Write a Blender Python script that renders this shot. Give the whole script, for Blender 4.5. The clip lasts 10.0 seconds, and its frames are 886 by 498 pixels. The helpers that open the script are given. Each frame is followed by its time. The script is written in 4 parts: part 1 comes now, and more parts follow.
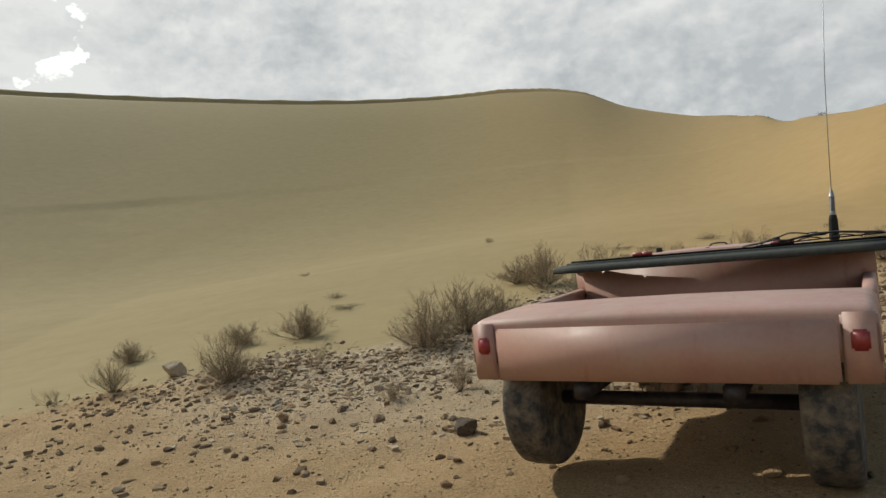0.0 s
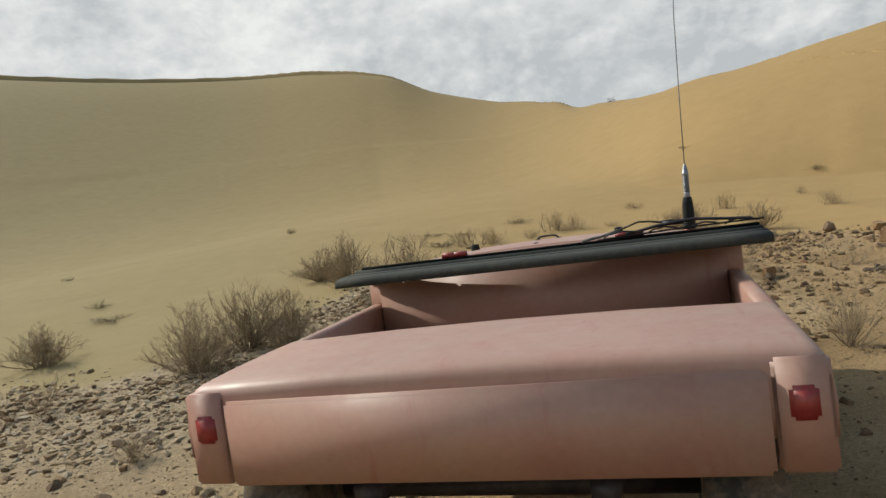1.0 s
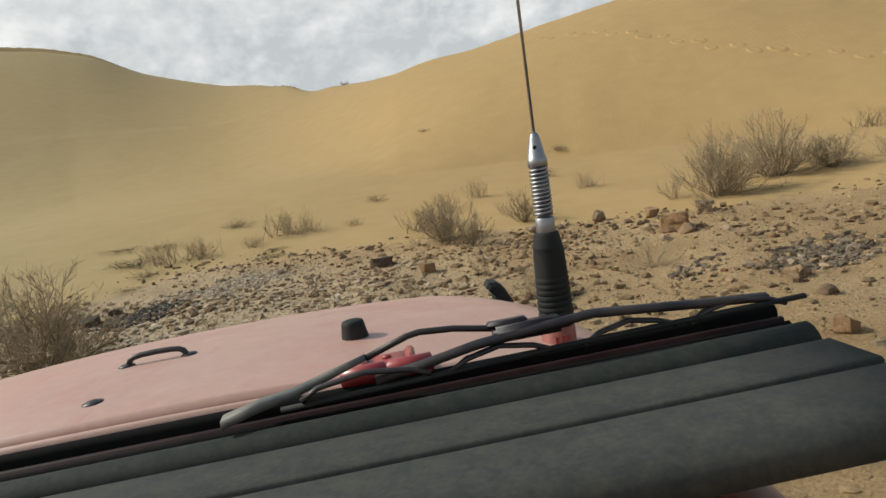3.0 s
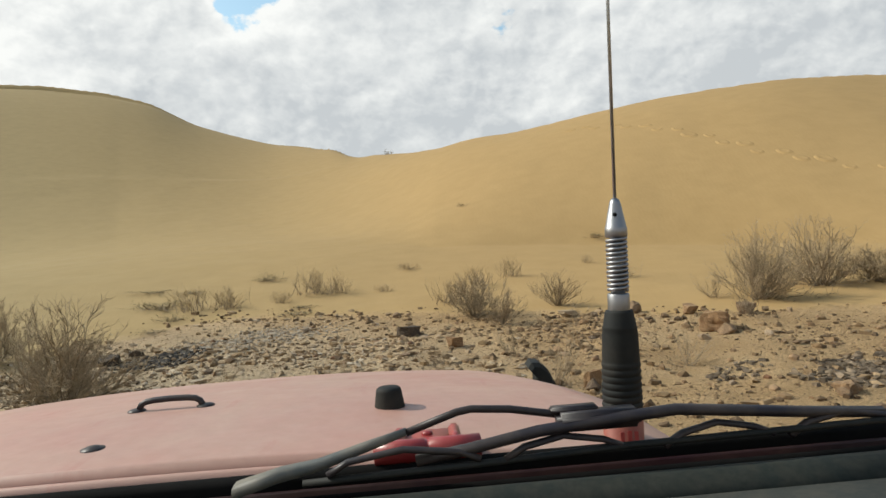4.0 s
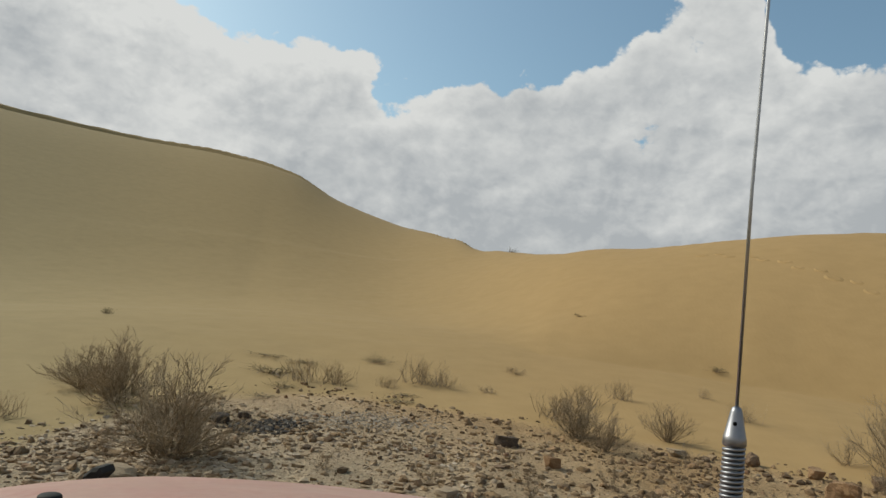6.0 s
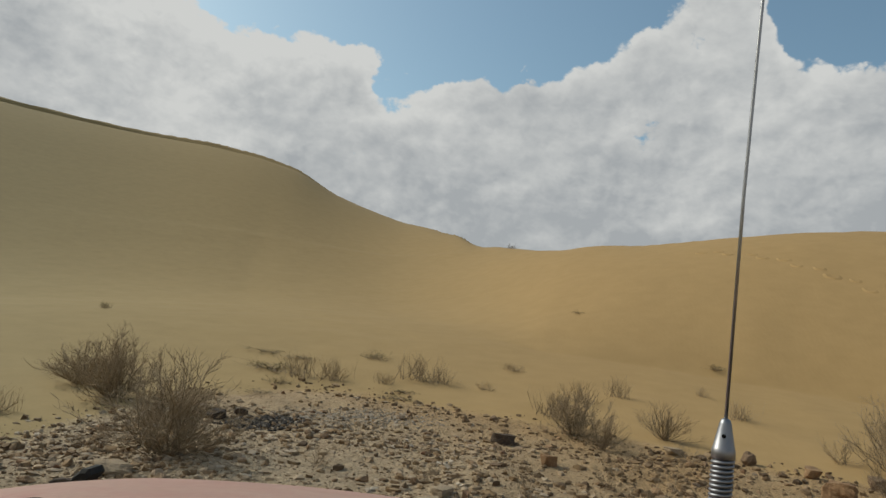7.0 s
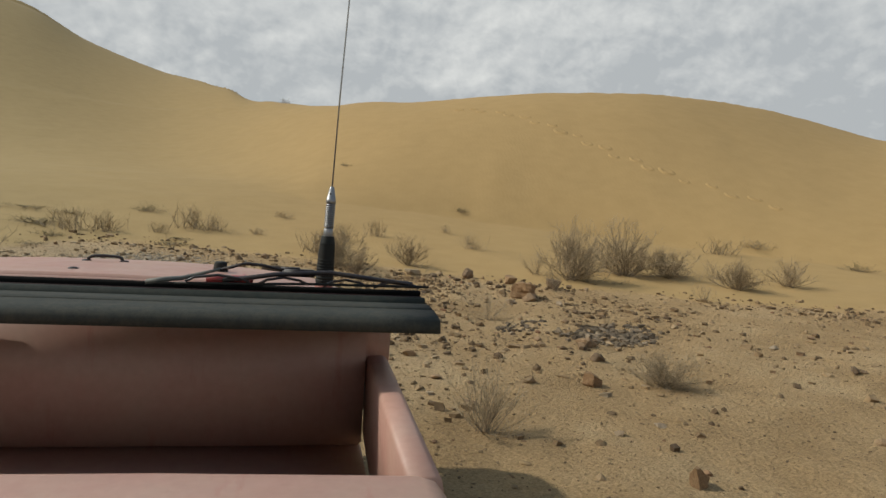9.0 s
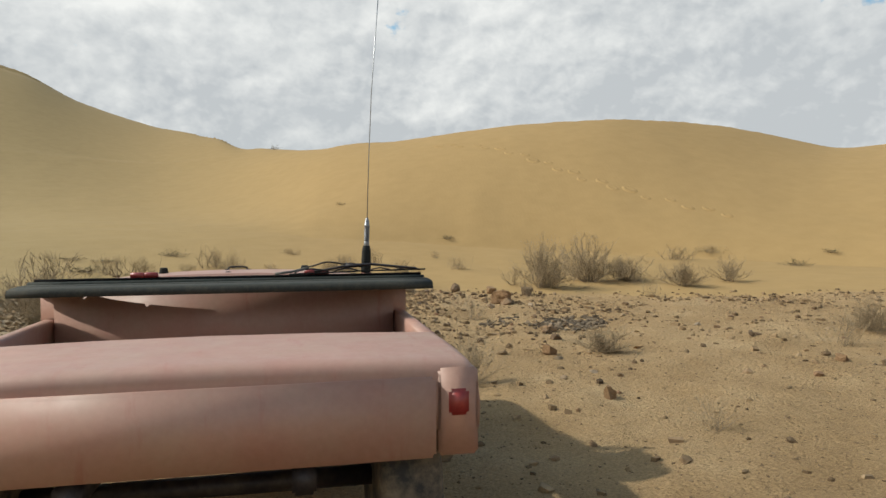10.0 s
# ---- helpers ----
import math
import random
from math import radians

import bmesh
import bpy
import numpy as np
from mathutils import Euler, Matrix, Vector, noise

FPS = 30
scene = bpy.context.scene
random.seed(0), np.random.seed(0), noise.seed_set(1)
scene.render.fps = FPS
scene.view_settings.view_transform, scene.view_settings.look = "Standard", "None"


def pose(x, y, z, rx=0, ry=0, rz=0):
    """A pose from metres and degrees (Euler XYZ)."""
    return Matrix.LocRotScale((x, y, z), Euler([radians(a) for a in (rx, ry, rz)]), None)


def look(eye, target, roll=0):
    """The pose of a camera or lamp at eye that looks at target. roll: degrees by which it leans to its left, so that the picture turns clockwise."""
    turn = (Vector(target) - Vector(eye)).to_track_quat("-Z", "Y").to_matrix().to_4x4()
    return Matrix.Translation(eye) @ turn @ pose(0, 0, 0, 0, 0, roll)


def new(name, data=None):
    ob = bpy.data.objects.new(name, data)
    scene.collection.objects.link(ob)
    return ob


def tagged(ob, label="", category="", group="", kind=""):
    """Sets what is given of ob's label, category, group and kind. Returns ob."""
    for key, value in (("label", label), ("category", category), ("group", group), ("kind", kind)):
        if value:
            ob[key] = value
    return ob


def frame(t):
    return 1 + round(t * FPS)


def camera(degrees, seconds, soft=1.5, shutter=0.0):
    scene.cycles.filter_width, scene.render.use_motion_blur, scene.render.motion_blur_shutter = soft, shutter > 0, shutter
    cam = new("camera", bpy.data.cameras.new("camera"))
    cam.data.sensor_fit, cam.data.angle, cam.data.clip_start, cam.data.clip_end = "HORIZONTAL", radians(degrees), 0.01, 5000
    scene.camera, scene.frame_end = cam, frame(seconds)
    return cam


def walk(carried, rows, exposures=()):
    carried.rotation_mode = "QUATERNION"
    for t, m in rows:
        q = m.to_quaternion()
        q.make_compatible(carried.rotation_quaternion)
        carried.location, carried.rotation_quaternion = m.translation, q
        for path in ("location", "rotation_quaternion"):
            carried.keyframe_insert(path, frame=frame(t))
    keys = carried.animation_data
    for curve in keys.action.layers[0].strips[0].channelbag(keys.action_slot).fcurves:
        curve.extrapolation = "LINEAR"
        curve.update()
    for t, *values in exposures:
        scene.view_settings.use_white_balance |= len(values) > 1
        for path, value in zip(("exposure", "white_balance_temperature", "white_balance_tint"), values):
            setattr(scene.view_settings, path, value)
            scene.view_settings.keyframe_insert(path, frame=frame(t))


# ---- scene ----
cam = camera(65.0, 10.0)
PATH = [
    (0, (0.121, -1.326, 1.166), (0.132, 0.674, 1.15), -2.7),
    (0.5, (0.334, -0.369, 1.171), (0.624, 1.61, 1.132), 0.3),
    (1, (0.631, 0.436, 1.235), (1.162, 2.362, 1.147), -4.5),
    (1.5, (0.976, 1.185, 1.257), (1.834, 2.991, 1.21), -0.5),
    (2, (1.466, 1.949, 1.354), (2.581, 3.602, 1.19), -6.8),
    (3.5, (2.39, 3.396, 1.382), (3.596, 4.981, 1.201), -6.1),
    (4, (2.298, 3.344, 1.353), (3.418, 5.001, 1.378), -1.5),
    (4.5, (2.293, 3.347, 1.479), (3.302, 5.067, 1.623), -1.8),
    (5, (2.218, 3.314, 1.453), (3.169, 5.05, 1.738), 7.9),
    (5.5, (2.221, 3.286, 1.466), (3.037, 5.09, 1.75), 7.6),
    (7, (2.262, 3.293, 1.517), (3.073, 5.102, 1.779), 8.2),
    (7.5, (2.254, 3.314, 1.502), (3.144, 5.091, 1.732), 9.6),
    (8, (2.223, 3.092, 1.468), (3.203, 4.833, 1.555), 6.0),
    (8.5, (2.037, 2.527, 1.412), (3.221, 4.138, 1.433), 5.7),
    (9, (1.646, 1.793, 1.343), (3.019, 3.246, 1.276), 6.2),
    (9.5, (0.958, 1.031, 1.277), (2.342, 2.475, 1.275), 3.9),
    (10, (0.123, 0.147, 1.183), (1.513, 1.584, 1.207), 2.2),
]
EXPOSE = ((0, -0.25), (0.5, -0.25), (1, -0.15), (2, -0.05), (3.5, 0.0), (4, 0.05), (4.5, -0.05), (5, -0.15), (5.5, -0.3), (7, -0.6), (7.5, -0.62), (8, -0.75), (8.5, -0.55), (9, -0.32), (9.5, -0.12), (10, -0.05))
walk(cam, [(t, look(eye, target, roll)) for t, eye, target, roll in PATH], EXPOSE)

# ---- world and sun ----
SUN_AZ, SUN_EL = -43.0, 36.0          # degrees clockwise from +y, degrees up


def sky_world():
    world = bpy.data.worlds.new("sky")
    scene.world = world
    world.use_nodes = True
    nt = world.node_tree
    nt.nodes.clear()
    n, l = nt.nodes.new, nt.links.new

    def math_node(op, a, b=None, clamp=False):
        m = n("ShaderNodeMath")
        m.operation, m.use_clamp = op, clamp
        for k, v in enumerate((a, b)):
            if v is None:
                continue
            if isinstance(v, (int, float)):
                m.inputs[k].default_value = v
            else:
                l(v, m.inputs[k])
        return m.outputs[0]

    def smooth(v, lo, hi):
        m = n("ShaderNodeMapRange")
        m.interpolation_type = "SMOOTHSTEP"
        l(v, m.inputs["Value"])
        m.inputs["From Min"].default_value, m.inputs["From Max"].default_value = lo, hi
        return m.outputs[0]

    tc = n("ShaderNodeTexCoord").outputs["Generated"]
    sep = n("ShaderNodeSeparateXYZ")
    l(tc, sep.inputs[0])
    def noise_tex(vec, scale, detail, rough, offset, distort=0.0, tall=1.0):
        mp = n("ShaderNodeMapping")
        mp.inputs[3].default_value = (1, 1, tall)
        l(vec, mp.inputs[0])
        mp.inputs[1].default_value = offset
        t = n("ShaderNodeTexNoise")
        t.inputs["Scale"].default_value, t.inputs["Detail"].default_value = scale, detail
        t.inputs["Roughness"].default_value, t.inputs["Distortion"].default_value = rough, distort
        l(mp.outputs[0], t.inputs["Vector"])
        return t.outputs["Fac"]

    big = noise_tex(tc, 2.3, 8.0, 0.55, (3.1, 1.7, 0.0), 0.2, 1.8)
    puff = noise_tex(tc, 6.0, 14.0, 0.56, (1.3, 0.4, 2.2), 0.1, 1.5)
    # the same billows a little towards the sun: their difference lights one flank of each puff
    a, e = radians(SUN_AZ), radians(SUN_EL)
    toward = tuple(0.022 * c for c in (math.sin(a) * math.cos(e), math.cos(a) * math.cos(e), math.sin(e) * 1.5))
    lee = noise_tex(tc, 6.0, 14.0, 0.56, (1.3 + toward[0], 0.4 + toward[1], 2.2 + toward[2]), 0.1, 1.5)
    flank = math_node("SUBTRACT", puff, lee)

    def heads(shift):
        warp = n("ShaderNodeVectorMath")
        warp.operation = "MULTIPLY_ADD"
        w = n("ShaderNodeTexNoise")
        w.inputs["Scale"].default_value, w.inputs["Detail"].default_value = 5.0, 5.0
        l(tc, w.inputs["Vector"])
        l(w.outputs["Color"], warp.inputs[0])
        warp.inputs[1].default_value = (0.1, 0.1, 0.1)
        l(tc, warp.inputs[2])
        mp = n("ShaderNodeMapping")
        mp.inputs[1].default_value, mp.inputs[3].default_value = shift, (1, 1, 1.6)
        l(warp.outputs[0], mp.inputs[0])
        t = n("ShaderNodeTexVoronoi")
        t.feature, t.normalize = "SMOOTH_F1", True
        t.inputs["Smoothness"].default_value = 0.35
        t.inputs["Scale"].default_value, t.inputs["Detail"].default_value, t.inputs["Roughness"].default_value = 5.5, 5.0, 0.58
        l(mp.outputs[0], t.inputs["Vector"])
        return math_node("SUBTRACT", 0.5, t.outputs["Distance"])
    head = heads((0.3, 0.2, 0.5))
    crown = math_node("SUBTRACT", head, heads((0.3 + toward[0], 0.2 + toward[1], 0.5 + toward[2])))
    streak = noise_tex(tc, 3.2, 9.0, 0.55, (0.4, 5.2, 0.0), 0.25, 4.0)
    # small round puffs that break up the rim of the bank
    def knobs(shift):
        mp = n("ShaderNodeMapping")
        mp.inputs[1].default_value, mp.inputs[3].default_value = shift, (1, 1, 1.25)
        warp = n("ShaderNodeVectorMath")
        warp.operation = "MULTIPLY_ADD"
        w = n("ShaderNodeTexNoise")
        w.inputs["Scale"].default_value, w.inputs["Detail"].default_value = 22.0, 4.0
        l(tc, w.inputs["Vector"])
        l(w.outputs["Color"], warp.inputs[0])
        warp.inputs[1].default_value = (0.03, 0.03, 0.03)
        l(tc, warp.inputs[2])
        l(warp.outputs[0], mp.inputs[0])
        t = n("ShaderNodeTexVoronoi")
        t.feature, t.normalize = "SMOOTH_F1", True
        t.inputs["Smoothness"].default_value = 0.25
        t.inputs["Scale"].default_value, t.inputs["Detail"].default_value, t.inputs["Roughness"].default_value = 21.0, 3.0, 0.55
        l(mp.outputs[0], t.inputs["Vector"])
        return math_node("SUBTRACT", 0.5, t.outputs["Distance"])
    knob = knobs((0.1, 0.6, 0.2))
    rim = math_node("SUBTRACT", knob, knobs((0.1 + toward[0] * 0.4, 0.6 + toward[1] * 0.4, 0.2 + toward[2] * 0.4)))

    # the top of the cloud bank over the compass: clear blue stands above it
    def patch(az, el, lo, hi):
        d = n("ShaderNodeVectorMath")
        d.operation = "DOT_PRODUCT"
        l(tc, d.inputs[0])
        a, e = radians(az), radians(el)
        d.inputs[1].default_value = (math.sin(a) * math.cos(e), math.cos(a) * math.cos(e), math.sin(e))
        return smooth(d.outputs["Value"], math.cos(radians(hi)), math.cos(radians(lo)))
    turn = math_node("DIVIDE", math_node("ADD", math_node("ARCTAN2", sep.outputs[0], sep.outputs[1]), radians(60)), radians(180))
    bank = n("ShaderNodeValToRGB")
    l(turn, bank.inputs[0])
    BANK = ((-40, 40), (-12, 29), (-3, 22.6), (3, 21.4), (9, 22.2), (15, 22.6), (17.5, 20.2), (25, 21.0), (32, 22.8), (36, 24.6), (40, 28), (43, 31), (47.5, 31),
            (50, 23.0), (56, 24.0), (63, 24.8), (71, 18.8), (85, 18.5), (110, 30))
    stops = bank.color_ramp.elements
    while len(stops) < len(BANK):
        stops.new(0.5)
    for stop, (az, el) in zip(stops, BANK):
        stop.position = (az + 60) / 180
        stop.color = (el / 45, el / 45, el / 45, 1)
    up = math_node("DIVIDE", math_node("ARCSINE", sep.outputs[2]), radians(45))
    over = math_node("SUBTRACT", up, bank.outputs[0])
    clear = math_node("MINIMUM", math_node("MAXIMUM", math_node("ADD", math_node("MULTIPLY", over, 3.4), 0.24), 0.0), 0.62)
    clear = math_node("ADD", clear, math_node("ADD", math_node("MULTIPLY", patch(-27, 16, 1, 7), 0.12), math_node("MULTIPLY", patch(39, 18.7, 0.0, 2.8), 0.33)))
    cover = math_node("ADD", math_node("MULTIPLY", math_node("SUBTRACT", big, 0.5), 0.25), math_node("ADD", math_node("MULTIPLY", math_node("SUBTRACT", puff, 0.5), 1.1), 0.58))
    cover = math_node("ADD", math_node("SUBTRACT", cover, clear), math_node("MULTIPLY", math_node("SUBTRACT", head, 0.2), 0.45))
    cover = math_node("ADD", cover, math_node("MULTIPLY", math_node("SUBTRACT", knob, 0.2), 0.6))
    cover = math_node("ADD", cover, math_node("MULTIPLY", math_node("SUBTRACT", 1.0, smooth(sep.outputs[2], 0.22, 0.42)), 0.14))
    mask = smooth(cover, 0.31, 0.385)
    thin = math_node("MULTIPLY", math_node("SUBTRACT", 1.0, smooth(sep.outputs[2], 0.02, 0.16)), 0.55)
    mask = math_node("MULTIPLY", mask, math_node("SUBTRACT", 1.0, math_node("MULTIPLY", thin, smooth(streak, 0.62, 0.42))))
    billow = noise_tex(tc, 4.2, 9.0, 0.52, (6.3, 2.4, 0.2), 0.3, 1.9)
    shade = math_node("ADD", math_node("MULTIPLY", streak, 0.25), math_node("MULTIPLY", billow, 0.75))
    shade = math_node("ADD", shade, math_node("MULTIPLY", flank, 0.3))
    shade = math_node("ADD", shade, math_node("ADD", math_node("MULTIPLY", crown, 0.9), math_node("MULTIPLY", math_node("SUBTRACT", head, 0.2), 0.25)))
    # bright rims where the cloud thins out against the blue
    shade = math_node("ADD", shade, math_node("MULTIPLY", math_node("SUBTRACT", 1.0, smooth(cover, 0.36, 0.66)), 0.13))
    shade = math_node("ADD", shade, math_node("ADD", math_node("MULTIPLY", rim, 0.5), math_node("MULTIPLY", math_node("SUBTRACT", knob, 0.2), 0.08)))
    # brighter cloud towards the sun and overhead
    near_sun = n("ShaderNodeVectorMath")
    near_sun.operation = "DOT_PRODUCT"
    l(tc, near_sun.inputs[0])
    near_sun.inputs[1].default_value = (math.sin(a) * math.cos(e), math.cos(a) * math.cos(e), math.sin(e))
    shade = math_node("ADD", shade, math_node("MULTIPLY", math_node("SUBTRACT", near_sun.outputs["Value"], 0.45), 0.19))
    shade = math_node("ADD", shade, math_node("MULTIPLY", math_node("SUBTRACT", math_node("MINIMUM", sep.outputs[2], 0.5), 0.28), 0.3))
    ramp = n("ShaderNodeValToRGB")
    l(shade, ramp.inputs[0])
    ramp.color_ramp.elements[0].position, ramp.color_ramp.elements[0].color = 0.34, (0.56, 0.595, 0.615, 1)
    ramp.color_ramp.elements[1].position, ramp.color_ramp.elements[1].color = 0.72, (0.93, 0.945, 0.92, 1)
    sky = n("ShaderNodeTexSky")
    sky.sky_type, sky.sun_disc = "NISHITA", False
    sky.sun_elevation, sky.sun_rotation = radians(SUN_EL), radians(SUN_AZ)
    sky.dust_density = 2.0
    dim = n("ShaderNodeMix")
    dim.data_type, dim.blend_type = "RGBA", "MULTIPLY"
    dim.inputs["Factor"].default_value = 1.0
    l(sky.outputs[0], dim.inputs[6])
    dim.inputs[7].default_value = (SKY * 1.15, SKY * 1.3, SKY * 1.15, 1)
    mix = n("ShaderNodeMix")
    mix.data_type = "RGBA"
    l(mask, mix.inputs["Factor"])
    l(dim.outputs[2], mix.inputs[6])
    l(ramp.outputs[0], mix.inputs[7])
    bg = n("ShaderNodeBackground")
    l(mix.outputs[2], bg.inputs["Color"])
    out = n("ShaderNodeOutputWorld")
    l(bg.outputs[0], out.inputs["Surface"])


SKY = 0.16
sky_world()
sun = new("sun", bpy.data.lights.new("sun", "SUN"))
sun.data.energy, sun.data.angle, sun.data.color = 4.2, radians(1.2), (0.98, 0.95, 0.84)
sun.matrix_world = look((0, 0, 50), Vector((0, 0, 50)) - Vector((math.sin(radians(SUN_AZ)) * math.cos(radians(SUN_EL)), math.cos(radians(SUN_AZ)) * math.cos(radians(SUN_EL)), math.sin(radians(SUN_EL)))))

# ---- materials ----


class Nodes:
    """A short way to write a node material."""

    def __init__(self, name, rough=0.8, metal=0.0):
        self.mat = bpy.data.materials.new(name)
        self.mat.use_nodes = True
        self.nt = self.mat.node_tree
        self.bsdf = self.nt.nodes["Principled BSDF"]
        self.bsdf.inputs["Roughness"].default_value, self.bsdf.inputs["Metallic"].default_value = rough, metal
        self.obj = self.nt.nodes.new("ShaderNodeTexCoord").outputs["Object"]

    def link(self, a, b):
        self.nt.links.new(a, b)

    def noise(self, scale, detail=4.0, rough=0.55, offset=(0, 0, 0), stretch=(1, 1, 1), vec=None, distort=0.0):
        mp = self.nt.nodes.new("ShaderNodeMapping")
        self.link(vec or self.obj, mp.inputs[0])
        mp.inputs[1].default_value, mp.inputs[3].default_value = offset, stretch
        t = self.nt.nodes.new("ShaderNodeTexNoise")
        t.inputs["Scale"].default_value, t.inputs["Detail"].default_value, t.inputs["Roughness"].default_value = scale, detail, rough
        t.inputs["Distortion"].default_value = distort
        self.link(mp.outputs[0], t.inputs["Vector"])
        return t.outputs["Fac"]

    def ramp(self, fac, *stops):
        r = self.nt.nodes.new("ShaderNodeValToRGB")
        el = r.color_ramp.elements
        while len(el) < len(stops):
            el.new(0.5)
        for e, (p, c) in zip(el, stops):
            e.position = p
            e.color = (*c, 1) if isinstance(c, tuple) else (c, c, c, 1)
        self.link(fac, r.inputs[0])
        return r.outputs[0]

    def mix(self, fac, a, b, blend="MIX"):
        m = self.nt.nodes.new("ShaderNodeMix")
        m.data_type, m.blend_type = "RGBA", blend
        for sock, v in ((m.inputs["Factor"], fac), (m.inputs[6], a), (m.inputs[7], b)):
            if isinstance(v, (int, float)):
                sock.default_value = v if sock.type == "VALUE" else (v, v, v, 1)
            elif isinstance(v, tuple):
                sock.default_value = (*v, 1)
            else:
                self.link(v, sock)
        return m.outputs[2]

    def calc(self, op, a, b, clamp=False):
        m = self.nt.nodes.new("ShaderNodeMath")
        m.operation, m.use_clamp = op, clamp
        for k, v in enumerate((a, b)):
            if isinstance(v, (int, float)):
                m.inputs[k].default_value = v
            else:
                self.link(v, m.inputs[k])
        return m.outputs[0]

    def attr(self, name):
        a = self.nt.nodes.new("ShaderNodeAttribute")
        a.attribute_name = name
        return a.outputs["Fac"]

    def island(self):
        return self.nt.nodes.new("ShaderNodeNewGeometry").outputs["Random Per Island"]

    def each(self):
        return self.nt.nodes.new("ShaderNodeObjectInfo").outputs["Random"]

    def bump(self, height, strength, distance):
        b = self.nt.nodes.new("ShaderNodeBump")
        b.inputs["Strength"].default_value, b.inputs["Distance"].default_value = strength, distance
        self.link(height, b.inputs["Height"])
        prev = self.bsdf.inputs["Normal"]
        if prev.is_linked:
            self.link(prev.links[0].from_socket, b.inputs["Normal"])
        self.link(b.outputs[0], prev)

    def colour(self, c):
        if isinstance(c, tuple):
            self.bsdf.inputs["Base Color"].default_value = (*c, 1)
        else:
            self.link(c, self.bsdf.inputs["Base Color"])
        return self

    def rough(self, r):
        self.link(r, self.bsdf.inputs["Roughness"])
        return self


def ground_material():
    k = Nodes("desert_ground", 0.95)
    k.bsdf.inputs["Specular IOR Level"].default_value = 0.15
    # dune sand: broad tone, streaks down the slope, wind ripples
    broad = k.noise(0.045, 4, 0.5)
    fine = k.noise(1.7, 5, 0.6, (4, 2, 0))
    # dune shade and sunshine put into the sand's tone: darker olive left, gold right
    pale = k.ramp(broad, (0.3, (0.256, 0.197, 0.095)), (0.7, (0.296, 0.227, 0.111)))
    sunlit_gold = k.ramp(broad, (0.3, (0.330, 0.217, 0.092)), (0.7, (0.378, 0.249, 0.110)))
    sand = k.mix(k.attr("sunlit_gold"), pale, sunlit_gold)
    sand = k.mix(0.35, sand, k.mix(k.attr("sunlit_gold"), k.ramp(fine, (0.3, (0.256, 0.194, 0.095)), (0.7, (0.338, 0.258, 0.129))), k.ramp(fine, (0.3, (0.304, 0.199, 0.085)), (0.7, (0.404, 0.270, 0.122)))))
    # stony soil: ochre earth and pale grey grit
    soil = k.ramp(k.noise(0.9, 6, 0.65, (7, 1, 0)), (0.32, (0.325, 0.212, 0.104)), (0.52, (0.395, 0.265, 0.136)), (0.7, (0.45, 0.316, 0.172)))
    grit = k.ramp(k.noise(9.0, 5, 0.7, (1, 5, 0)), (0.3, (0.33, 0.265, 0.178)), (0.65, (0.52, 0.43, 0.31)))
    soil = k.mix(k.calc("MULTIPLY", k.attr("grit"), 0.7), soil, grit)
    soil = k.mix(0.55, soil, k.ramp(k.noise(48, 4, 0.75, (3, 8, 0)), (0.36, 0.32), (0.5, 0.54), (0.66, 0.78)), "OVERLAY")
    edge = k.calc("ADD", k.attr("gravel"), k.calc("MULTIPLY", k.calc("SUBTRACT", k.noise(0.8, 5, 0.6, (2, 9, 0)), 0.5), 0.9))
    stony = k.ramp(edge, (0.36, 0.0), (0.64, 1.0))
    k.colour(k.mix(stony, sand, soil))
    wave = k.nt.nodes.new("ShaderNodeTexWave")
    wave.inputs["Scale"].default_value, wave.inputs["Distortion"].default_value = 2.2, 9.0
    wave.inputs["Detail"].default_value, wave.inputs["Detail Scale"].default_value = 3.0, 1.4
    mp = k.nt.nodes.new("ShaderNodeMapping")
    mp.inputs[2].default_value = (0, 0, radians(40))
    k.link(k.obj, mp.inputs[0])
    k.link(mp.outputs[0], wave.inputs["Vector"])
    k.bump(k.mix(stony, wave.outputs["Fac"], 0.5), 0.05, 0.03)
    k.bump(k.noise(0.6, 4, 0.5), 0.25, 0.10)
    k.bump(k.mix(stony, 0.5, k.noise(14.0, 8, 0.75)), 1.0, 0.06)
    cell = k.nt.nodes.new("ShaderNodeTexVoronoi")
    cell.inputs["Scale"].default_value = 22.0
    k.link(k.obj, cell.inputs["Vector"])
    k.bump(k.mix(stony, 0.5, k.ramp(cell.outputs["Distance"], (0.15, 1.0), (0.6, 0.0))), 0.4, 0.02)
    return k.mat


def stone_material(name, tones, single=False, dusty=0.45):
    k = Nodes(name, 0.9)
    k.bsdf.inputs["Specular IOR Level"].default_value = 0.2
    pick = k.each() if single else k.island()
    base = k.ramp(pick, *tones)
    c = k.mix(0.55, base, k.ramp(k.noise(14, 6, 0.65), (0.3, (0.3, 0.26, 0.21)), (0.7, (0.62, 0.55, 0.46))), "OVERLAY")
    dust = k.ramp(k.noise(5, 4, 0.6, (3, 3, 3)), (0.45, 0.0), (0.75, dusty))
    k.colour(k.mix(dust, c, (0.43, 0.31, 0.17)))
    k.bump(k.noise(30, 6, 0.7), 0.7, 0.012)
    k.bump(k.noise(7, 3, 0.6, (1, 7, 2)), 0.5, 0.03)
    return k.mat


